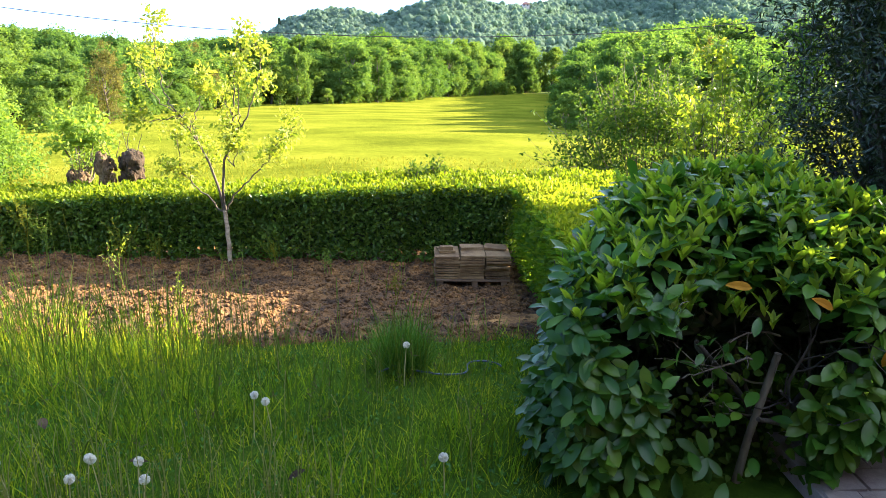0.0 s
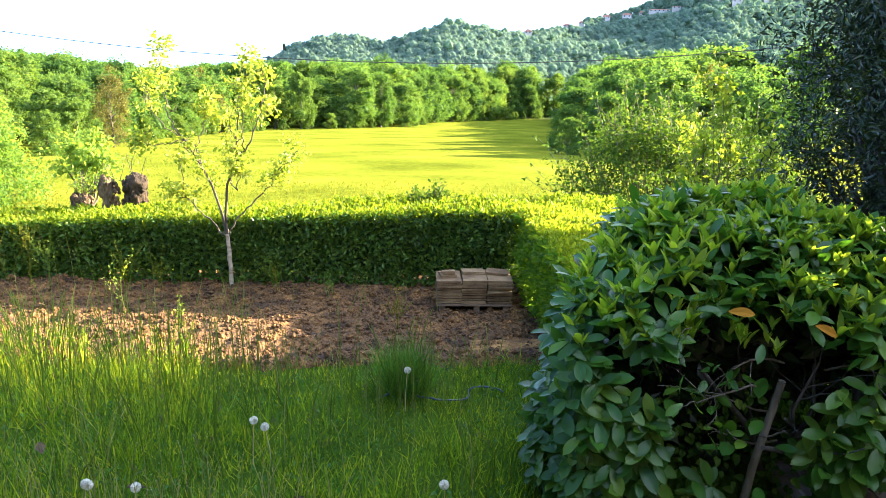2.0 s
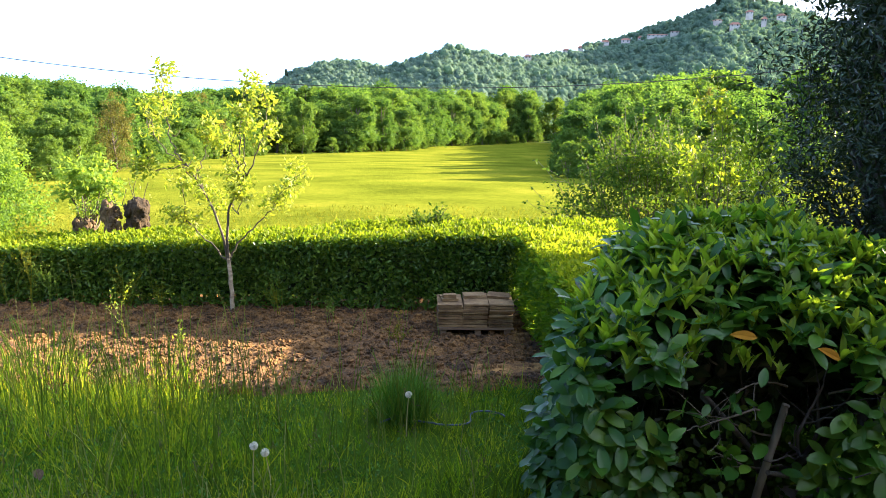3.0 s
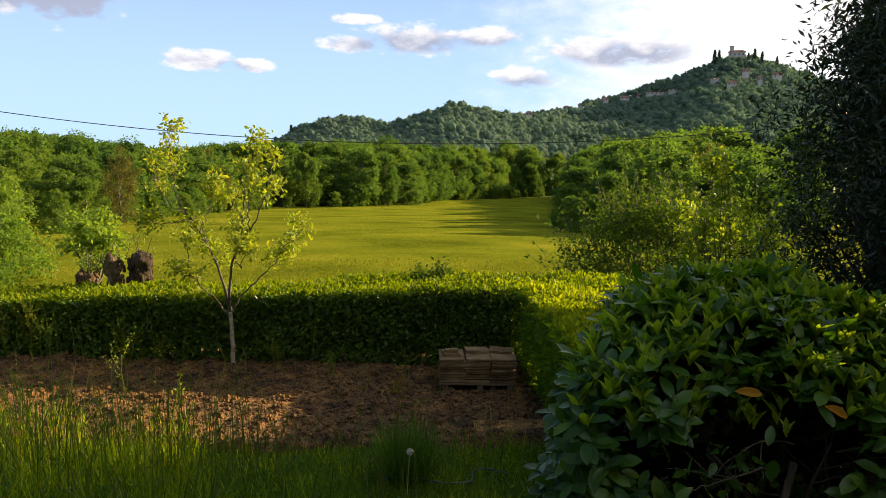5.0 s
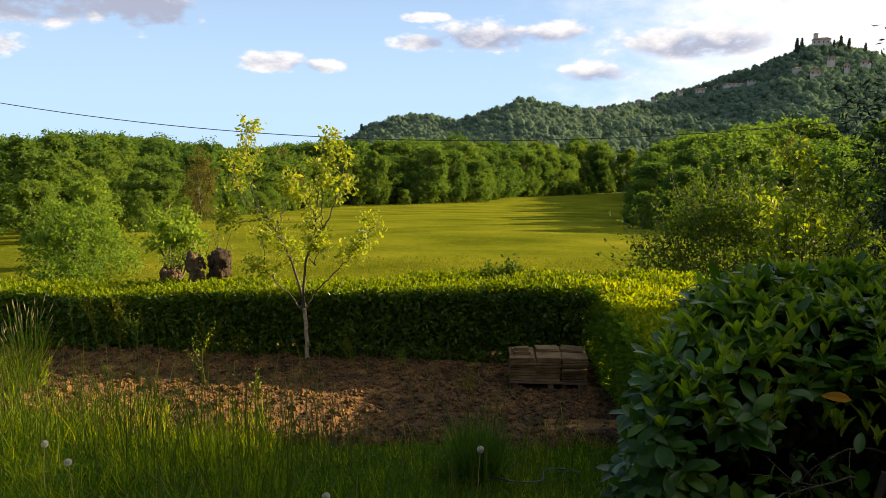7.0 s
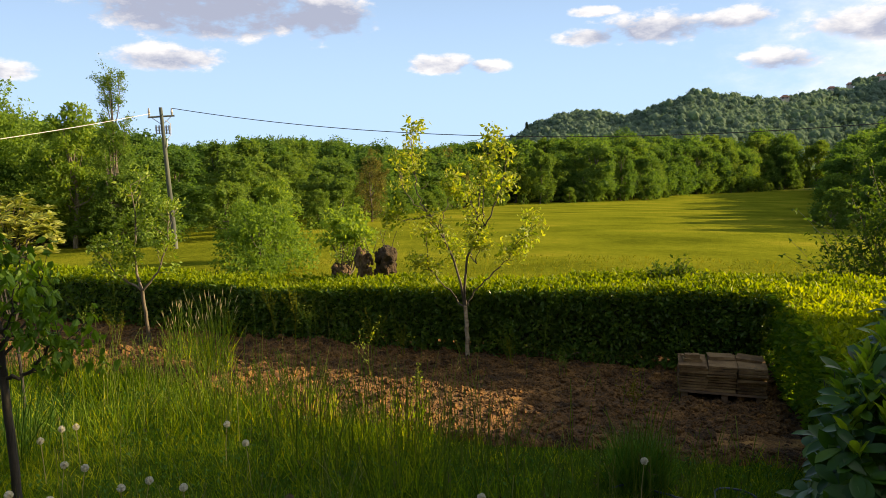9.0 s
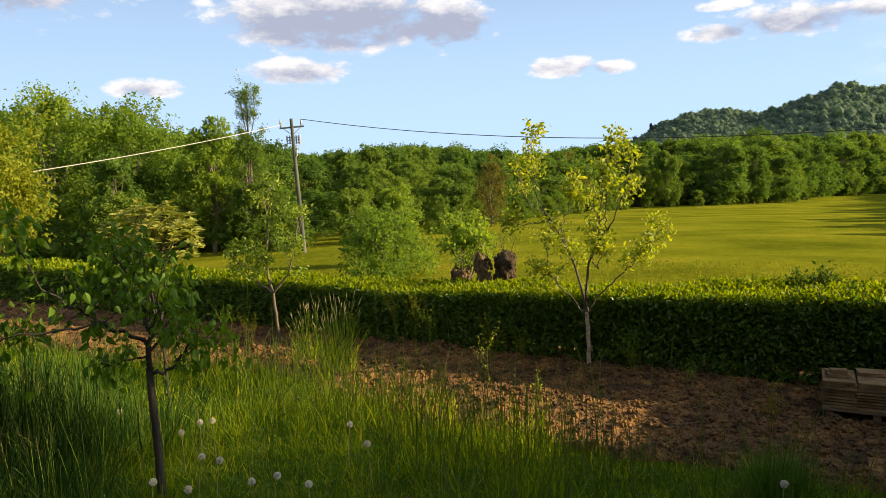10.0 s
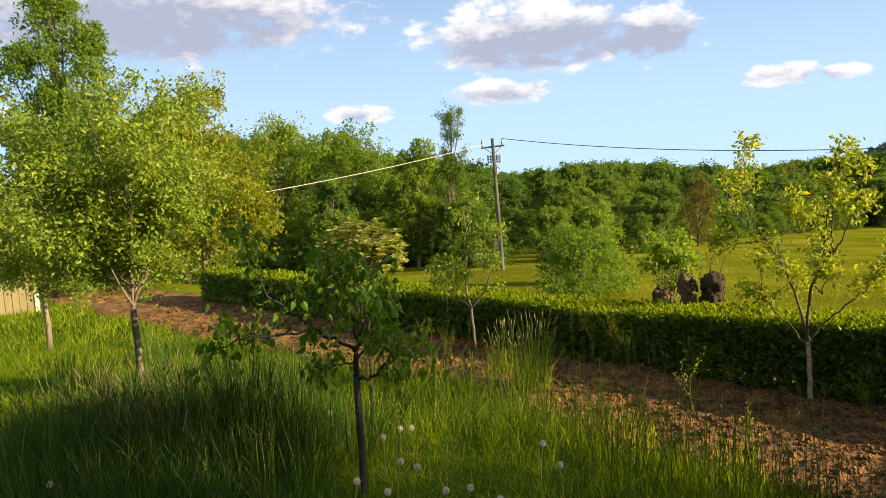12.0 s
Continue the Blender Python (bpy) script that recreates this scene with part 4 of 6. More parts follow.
    part("young_growth", g, M_LAUREL_NEW, t, "light green young shoots", smooth=True)
    for q, d in (((-0.45, -0.98, 1.36), (0.8, -0.3, 0.1)), ((0.02, -1.02, 1.3), (1, -0.2, -0.3)), ((0.62, -1.0, 0.95), (0.1, -0.2, -1)), ((0.55, -1.0, 1.02), (-0.4, -0.3, -0.6))):
        g = Geo()
        scatter(g, LAUREL, np.array([q]), np.array([d], float), np.array([[0.1, -0.7, 0.7]]), 0.14)
        part("withered_leaf", g, M_YELLOW, t, "yellowed leaf")
    # branches
    g, tips = Geo(), []
    for x, y, dx, dy, r in ((-0.35, 0.1, -0.35, -0.2, 0.03), (0.1, -0.2, 0.1, -0.3, 0.035), (0.45, 0.1, 0.2, -0.2, 0.03), (0.0, 0.3, -0.2, 0.3, 0.035), (0.8, 0.2, 0.2, 0.1, 0.03), (-0.5, 0.3, -0.3, 0.1, 0.025), (0.2, -0.3, -0.5, -0.3, 0.022)):
        grow(g, tips, (x, y, 0), (dx * 0.6, dy * 0.7, 1.0), 0.85, r, 2, rng, 0.55, 0.05, (3, 5), 0.18, 7)
    part("branching", g, M_BARK_DARK, t, smooth=True)
    g, tips = Geo(), []
    for x, y, z, dx, dz in ((0.1, -0.6, 0.9, -1.0, 0.35), (0.0, -0.7, 0.62, -1.0, 0.25), (-0.1, -0.75, 0.8, -1.0, 0.5), (0.1, -0.65, 0.4, -1.0, 0.05), (0.3, -0.7, 0.9, 0.5, 0.5), (-0.3, -0.5, 1.0, -0.6, 0.3)):
        grow(g, tips, (x, y, z), (dx, -0.35, dz), 0.55, 0.008, 1, rng, 0.5, -0.02, (2, 4), 0.16, 5)
    part("bare_twig", g, M_BARK, t, "bare grey twigs", smooth=True)
    g = Geo()
    dress(g, LAUREL, tips[::3], 1, 0.11, rng, reach=0.03)
    part("twig_foliage", g, M_LAUREL, t, smooth=True)
    g = Geo()
    tube(g, [(-0.13, -0.78, -0.02), (-0.10, -0.79, 0.3), (-0.05, -0.80, 0.6), (-0.01, -0.82, 0.88)], [0.028, 0.025, 0.023, 0.022], 10)
    part("cut_stem", g, M_BARK, t, "sawn-off grey-brown stem", smooth=True)
    g = Geo()
    tube(g, [(0.66, -0.68, -0.02), (0.66, -0.64, 0.35), (0.58, -0.6, 0.8)], [0.06, 0.05, 0.04], 9)
    part("main_stem", g, M_BARK_DARK, t, smooth=True)
    g = Geo()
    tube(g, [(0.1, -0.5, 0.1), (-0.1, -0.7, 0.5), (-0.5, -0.8, 0.95)], [0.024, 0.02, 0.012], 8)
    tube(g, [(0.45, -0.4, 0.1), (0.2, -0.72, 0.35), (-0.12, -0.92, 0.5)], [0.024, 0.02, 0.014], 8)
    part("side_stem", g, M_BARK_DARK, t, smooth=True)
    # ivy climbing inside the hollow
    g = Geo()
    n = 260
    q = np.column_stack([rng.uniform(-0.65, 0.2, n), rng.uniform(-0.8, -0.5, n), 0.02 + 0.75 * rng.uniform(0, 1, n) ** 1.6])
    scatter(g, HEART, q, rng.normal(0, 0.5, (n, 3)) + np.array([0, -0.3, -0.5]), np.tile([[0, -0.8, 0.6]], (n, 1)) + rng.normal(0, 0.25, (n, 3)), 0.065 * rng.uniform(0.6, 1.2, n))
    part("ivy", g, M_SHRUB, t, "small ivy leaves")
    # leaves deep inside, the hollow's shade put into their dark colour
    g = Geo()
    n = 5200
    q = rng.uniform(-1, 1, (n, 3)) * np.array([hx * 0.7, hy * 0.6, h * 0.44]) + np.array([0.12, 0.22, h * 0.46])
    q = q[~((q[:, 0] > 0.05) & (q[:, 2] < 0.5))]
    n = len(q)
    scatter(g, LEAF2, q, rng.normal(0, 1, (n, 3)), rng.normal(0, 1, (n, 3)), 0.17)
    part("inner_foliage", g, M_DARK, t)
    return t


build_laurel()

# ---- pallet with clay tiles ----


def build_pallet():
    rng = np.random.default_rng(3)
    zb = 0.065
    pal = thing("pallet", (0.46, 7.235, zb), 1.0, "low weathered wooden pallet on the soil", "pallet")
    for y in (-0.2, 0.0, 0.2):
        g = Geo()
        box_geo(g, -0.45, 0.45, y - 0.05, y + 0.05, 0.075, 0.097, rng, 0.003)
        part("deck_board", g, M_PALLET, pal)
    for x in (-0.38, 0.03, 0.38):
        for y in (-0.19, 0.19):
            g = Geo()
            box_geo(g, x - 0.035, x + 0.035, y - 0.045, y + 0.045, -0.06, 0.075, rng, 0.003)
            part("block", g, M_PALLET, pal)
    label = "stack of flat brown clay tiles on a pallet"
    for k, x0 in enumerate((-0.3, 0.0, 0.3)):
        st = thing("tile_stack", (0.46 + x0, 7.235, zb + 0.099), 1.0, label, "tiles", "tile stacks on the pallet")
        z = 0.0
        for i in range(9):
            th = (0.028, 0.034, 0.030, 0.037)[(i * 3 + k) % 4]
            g = Geo()
            ox, oy = rng.uniform(-0.009, 0.009), rng.uniform(-0.026, 0.018)
            box_geo(g, -0.146 + ox, 0.146 + ox, -0.225 + oy, 0.225 + oy, z + 0.003, z + th - 0.005, rng, 0.004)
            if i == 8:
                g.v[-1][6:, 2] += (0.0, 0.008, 0.006)[k]
                g.v[-1][4:6, 2] -= (0.0, 0.004, 0.003)[k]
            part("tile", g, M_TILE, st)
            z += th
        if k > 0:
            half = thing("broken_tile", (0.46 + x0, 7.33, zb + 0.099 + z), (4, -6)[k - 1], "cracked half tile lying on a stack", "tile")
            g = Geo()
            box_geo(g, -0.14, 0.13, -0.09, 0.11, 0.003, 0.028, rng, 0.009)
            part("shard", g, M_TILE, half)
        if k == 0:
            br = thing("broken_tile", (0.46 + x0 + 0.0, 7.17, zb + 0.099 + z), 8, "broken piece of tile lying on the stack", "tile")
            for a, b, c, d, e in ((-0.10, 0.09, -0.06, 0.05, 0.0), (-0.11, 0.04, 0.055, 0.14, 0.0), (-0.09, 0.07, -0.045, 0.045, 0.037)):
                g = Geo()
                box_geo(g, a, b, c, d, e, e + 0.035, rng, 0.006)
                part("shard", g, M_TILE, br)


build_pallet()

# ---- pollarded stumps behind the hedge ----


def build_stump(at, r, top, seed, label, lean=0.0, sprouts=3):
    rng = np.random.default_rng(seed)
    t = thing("tree_stump", at, label=label, category="stump", group="pollarded stumps behind the hedge")
    g = Geo()
    ico = bmesh.new()
    bmesh.ops.create_icosphere(ico, subdivisions=3, radius=1.0)
    iv = np.array([q.co[:] for q in ico.verts])
    fi = np.array([[q.index for q in f.verts] for f in ico.faces])
    ico.free()

    def blob(c, size):
        """A knobbly swelling of bark."""
        v = []
        for q in iv:
            p = Vector(q) * 1.0 + Vector(c) * 5 + Vector((seed, 0, 0))
            k = 1 + 0.3 * noise.noise(p * 1.6) + 0.3 * noise.noise(p * 3.7) + 0.3 * noise.noise(p * 8.0)
            v.append((c[0] + q[0] * size[0] * k, c[1] + q[1] * size[0] * k, c[2] + q[2] * size[1] * k))
        g.add(v, fi)

    for j in range(8):
        u = j / 7
        blob((0.16 * lean * u * u + rng.uniform(-0.03, 0.03), rng.uniform(-0.03, 0.03), -0.4 + (top - 0.16 + 0.4) * u), (r * (1.0 - 0.22 * math.sin(math.pi * min(1.0, u * 1.2))), top * 0.15))
    for j in range(30):
        a = j * 2.4 + rng.uniform(-0.3, 0.3)
        u = rng.uniform(0, 1) ** 0.7
        q = r * (0.8 + 0.25 * u)
        blob((0.16 * lean * u * u + q * math.cos(a), q * math.sin(a), top - 0.03 - 0.5 * (1 - u)), (r * rng.uniform(0.16, 0.32), r * rng.uniform(0.2, 0.5)))
    part("trunk", g, M_STUMP, t, smooth=True)
    w, tips = Geo(), []
    for _ in range(sprouts):
        a = rng.uniform(0, 6.3)
        grow(w, tips, (r * 0.5 * math.cos(a), r * 0.5 * math.sin(a), top - 0.03), (math.cos(a) * 0.4, math.sin(a) * 0.4, 1), rng.uniform(0.15, 0.4), 0.006, 0, rng)
    g = Geo()
    dress(g, OVATE, tips, 3, 0.05, rng)
    part("sprout_twig", w, M_BARK, t)
    part("sprout_leaf", g, M_FRUIT, t, "fresh green sprouts")["kind"] = "stuff"
    return t


build_stump((-4.38, 9.2, 0.0), 0.145, 1.3, 4, "gnarled pollarded stump, brown bark, lumpy head")
build_stump((-4.63, 9.18, 0.0), 0.10, 1.25, 7, "gnarled slanting pollarded stump beside another", -1.0)
build_stump((-5.2, 9.25, 0.0), 0.13, 1.02, 12, "low pollarded stump with leafy sprouts", 0.0, 16)

# ---- right side: shrubs and the dark evergreen ----


def leafy(name, at, seed, height, width, stems, mat, bark, form, leaf, per, label, category="shrub", level=2, spread=0.65, kids=(3, 4), up=0.1, foot=0.2, length=0.55, reach=0.1, flat=0.35):
    """A bush or tree whose own branches carry the leaves."""
    rng = np.random.default_rng(seed)
    t = thing(name, at, label=label, category=category)
    w, tips = Geo(), []
    for i in range(stems):
        a = i * 2.4 + rng.uniform(-0.3, 0.3)
        q = rng.uniform(0.25, 1.0)
        d = np.array([math.cos(a) * width * 0.5 * q, math.sin(a) * width * 0.5 * q, height * rng.uniform(0.55, 0.95)])
        grow(w, tips, (0.05 * math.cos(a), 0.05 * math.sin(a), -0.1 + rng.uniform(0, foot)), d, np.linalg.norm(d) * length * 1.3, 0.012 + height * 0.006, level, rng, spread, up, kids, 0.14, 6)
    part("branching", w, bark, t)
    g = Geo()
    dress(g, form, tips, per, leaf, rng, reach=reach, flat=flat)
    part("foliage", g, mat, t)
    return t


def dense_bush(name, at, seed, height, width, foot, count, per, size, mat, bark, label, category="shrub", form=LEAF2, slim=1.0, shoot=1.0, twig_leaf=OVATE, stem=1.0):
    """Branches from the foot, tufts of small leaves all through, and loose leafy shoots standing out of them."""
    rng = np.random.default_rng(seed)
    t = thing(name, at, label=label, category=category)
    c, r = lobes(rng, height, width, foot, count, slim=slim)
    w, g, tips = Geo(), Geo(), []
    for i in range(count):
        a = np.array([0.12 * math.cos(i), 0.12 * math.sin(i), -0.1])
        mid = a * 0.5 + c[i] * 0.5 + np.array([0, 0, 0.06 * height])
        tube(w, [a, mid, c[i]], [(0.006 * height + 0.004) * stem, 0.004 * height * stem, 0.003], 5)
        o = unit(c[i] - np.array([0, 0, height * 0.35]))
        for _ in range(3):
            grow(w, tips, c[i], o + rng.normal(0, 0.5, 3) + (0, 0, 0.3), r[i] * shoot * rng.uniform(1.0, 1.9), 0.005, 0, rng, sides=4)
    subs = max(5, per // 20)
    crown_leaves(g, form, c, r, subs, per // subs, size, rng)
    dress(g, twig_leaf, tips, 3, size * 1.1, rng, reach=0.05, flat=0.3)
    part("branching", w, bark, t)
    part("foliage", g, mat, t)
    return t


SLIM = (np.array([(0, 0, 0), (0.14, 0.5, 0.04), (0, 1, -0.04), (-0.14, 0.5, 0.04)]), np.array([(0, 1, 2), (0, 2, 3)]))
dense_bush("shrub", (3.75, 11.4, -0.2), 51, 2.25, 3.3, 0.0, 80, 170, 0.07, M_SHRUB, M_BARK, "loose green shrub growing behind the hedge", slim=0.6)
dense_bush("shrub", (5.6, 12.3, -0.2), 53, 2.0, 3.0, 0.0, 50, 150, 0.08, M_SHRUB, M_BARK, "darker green shrub beside another behind the hedge", slim=0.6)
dense_bush("cherry_tree", (3.35, 7.15, 0.05), 52, 2.85, 1.4, 0.5, 36, 26, 0.072, M_SPRING, M_BARK, "young cherry tree with backlit yellow-green leaves", "tree", OVATE, stem=0.35)
dense_bush("evergreen_tree", (4.4, 5.1, 0.1), 61, 7.6, 2.9, 0.0, 330, 330, 0.075, M_DARK, M_BARK_DARK, "tall dark evergreen tree with narrow glossy leaves", "tree", SLIM, 0.42, shoot=0.2, twig_leaf=SLIM)
# The next three evergreens are unseen, added only as shade casters.
dense_bush("evergreen_tree", (6.5, 8.3, 0.0), 62, 8.0, 2.7, 0.3, 90, 100, 0.15, M_DARK, M_BARK_DARK, "unseen dark evergreen behind another, added to cast shade on the garden", "tree", SLIM, 1.2, shoot=0.5, twig_leaf=SLIM)
dense_bush("evergreen_tree", (5.9, 6.7, 0.0), 64, 6.6, 2.6, 0.3, 70, 90, 0.15, M_DARK, M_BARK_DARK, "unseen dark evergreen in a row, added to cast shade on the lawn", "tree", SLIM, 1.2, shoot=0.5, twig_leaf=SLIM)
dense_bush("evergreen_tree", (6.0, 2.6, 0.2), 63, 8.5, 3.8, 0.3, 90, 90, 0.17, M_DARK, M_BARK_DARK, "broad unseen evergreen beside the path, added to block light", "tree", SLIM, 1.2, shoot=0.5, twig_leaf=SLIM)

# ---- utility pole and wires ----


def build_pole():
    x, y = -24.45, 28.35
    z0 = float(land(x, y))
    t = thing("utility_pole", (x, y, z0), label="tarred wooden utility pole with crossarm and insulators", category="pole")
    top = 5.02 - z0
    g = Geo()
    tube(g, [(0.28, 0, -0.4), (0.2, 0, top * 0.3), (0.08, 0, top * 0.7), (0, 0, top)], [0.13, 0.12, 0.10, 0.08], 12)
    part("shaft", g, M_POLE, t, smooth=True)
    g = Geo()
    c, s = 0.75, 0.66
    tube(g, [(-0.62 * c, -0.62 * s, top - 0.48), (0.62 * c, 0.62 * s, top - 0.40)], 0.05, 6)
    arm = part("crossarm", g, M_POLE, t)
    for k in (-0.55, 0.5):
        g = Geo()
        tube(g, [(k * c, k * s, top - 0.45), (k * c, k * s, top - 0.22), (k * c, k * s, top - 0.03)], [0.03, 0.055, 0.03], 8)
        part("insulator", g, M_METAL, arm)
        g = Geo()
        tube(g, [(k * c * 0.9, k * s * 0.9, top - 0.45), (0.03, 0, top - 0.85)], 0.018, 5)
        part("brace", g, M_METAL, arm)
    g = Geo()
    for z in (0.95, 1.1, 1.25):
        tube(g, [(-0.28, -0.15, top - z), (0.36, 0.15, top - z)], 0.022, 5)
    bracket = part("bracket", g, M_METAL, t)
    for k in (-0.25, -0.12, 0.18, 0.3):
        g = Geo()
        tube(g, [(k, k * 0.5, top - 1.3), (k, k * 0.5, top - 1.0), (k, k * 0.5, top - 0.85)], [0.03, 0.045, 0.025], 7)
        part("insulator", g, M_METAL, bracket)
    g = Geo()
    tube(g, [(0.13, 0.1, top - 0.6), (0.36, 0.2, top - 0.8), (0.34, 0.2, top - 1.3), (0.2, 0.05, top - 1.6), (0.25, 0.0, top - 1.9), (0.16, 0, top - 2.0)], 0.018, 6)
    part("cable_loop", g, M_WIRE_PALE, t)


def wire(a, b, sag, r, mat, label):
    a, b = np.array(a, float), np.array(b, float)
    u = np.linspace(0, 1, 40)[:, None]
    p = a + (b - a) * u
    p[:, 2] -= (4 * u * (1 - u) * sag)[:, 0]
    g = Geo()
    tube(g, p, r, 6)
    single("overhead_wire", g, mat, label, "wire")


build_pole()
wire((-24.05, 28.7, 4.98), (21.2, 28.1, 5.0), 1.9, 0.019, M_WIRE, "thin black overhead wire strung from a pole")
wire((-24.8, 28.0, 4.72), (-27.5, 9.0, 2.2), 0.25, 0.015, M_WIRE_PALE, "pale sunlit overhead wire running down from a pole")

# ---- woods ----
LEFT_EDGE = [(-40, 17), (-33, 22), (-27.5, 31), (-26, 42), (-28, 54), (-33, 77), (-33, 131)]
FAR_EDGE = [(-30, 134), (-7, 162), (-2, 209), (24, 258), (46, 282)]
# bearing and height in degrees of the tree tops against the sky and the hill
SKYLINE_AZ = [-70, -60, -50, -44, -41, -39.4, -35, -30.3, -26.3, -22.5, -18, -12, -7, 0, 4.2, 9, 12.7, 17.8, 22.2, 40]
SKYLINE_EL = [4.5, 4.2, 2.4, 1.6, 0.8, 0.35, 0.5, 0.75, 0.1, -0.1, 0.05, 0.36, 0.46, 0.4, 0.4, 0.6, 0.55, 1.1, 1.5, 2.0]
RIGHT_EDGE = [(50, 275), (40, 190), (24, 120), (14.5, 76), (11.5, 60), (10.5, 48)]


def along(line, gap, rng, side, off, jit):
    """Places along a line at about the given gap, set off to one side (-1: left of its run)."""
    out = []
    line = np.array(line, float)
    for a, b in zip(line[:-1], line[1:]):
        n = max(1, int(np.linalg.norm(b - a) / gap))
        d = unit(b - a)
        nrm = np.array([-d[1], d[0]]) * -side
        for i in range(n):
            p = a + (b - a) * (i + rng.uniform(0.1, 0.9)) / n + nrm * (off + rng.uniform(-jit, jit))
            out.append(p)
    return out


# bearing and height in degrees, distance, width, depth, height, description, roof, storeys, tower
HOUSES = [
    (21.9, 7.05, 610, 12, 7, 3.6, "old church with a tower on the hilltop", 1.6, 1, True),
    (14.1, 4, 590, 6.75, 4.8, 2.3, "pale house with terracotta roof on the wooded ridge"),
    (16.4, 4.3, 580, 15, 4.8, 1.7, "long pale building on the wooded ridge", 0.8),
    (17.6, 4.5, 575, 6, 4.8, 2, "white house on the wooded hillside", 0.5),
    (21.7, 5, 500, 6, 4, 2, "pinkish house with a terracotta roof on the hillside"),
    (22.6, 5.85, 535, 4.5, 4, 1.9, "small pale house among trees below the church"),
    (23.6, 5.3, 512, 3, 3.2, 2.4, "narrow pale house on the hillside"),
    (24.7, 5.5, 540, 6, 4, 2.3, "pale yellowish house on the hillside"),
    (20.5, 5.4, 520, 5.25, 4, 1.3, "low grey house among the hillside trees", 0.6, 1),
    (12.6, 3.9, 596, 6, 4, 2, "pale house half hidden by ridge trees"),
    (9.7, 3.3, 600, 5.25, 4, 1.7, "little pale house among ridge trees"),
    (10.8, 3.5, 598, 4.5, 4, 1.7, "little stone house among ridge trees"),
    (15.2, 4.2, 586, 4.5, 4, 1.7, "small house with a terracotta roof on the ridge"),
    (6.8, 2.8, 470, 4.5, 4, 1.7, "small white house on the ridge"),
]


def house_place(az_deg, elev, dist):
    """Where the hillside reaches the height at which a building shows."""
    a = math.radians(az_deg)
    for far in range(int(dist) - 150, int(dist) + 1, 3):
        x, y = far * math.sin(a), far * math.cos(a) - 1
        z = float(land(x, y)) + 1.0
        if z > EYE_Z + far * math.tan(math.radians(elev)):
            break
    return x, y, max(z, EYE_Z + far * math.tan(math.radians(elev)) - 0.8)


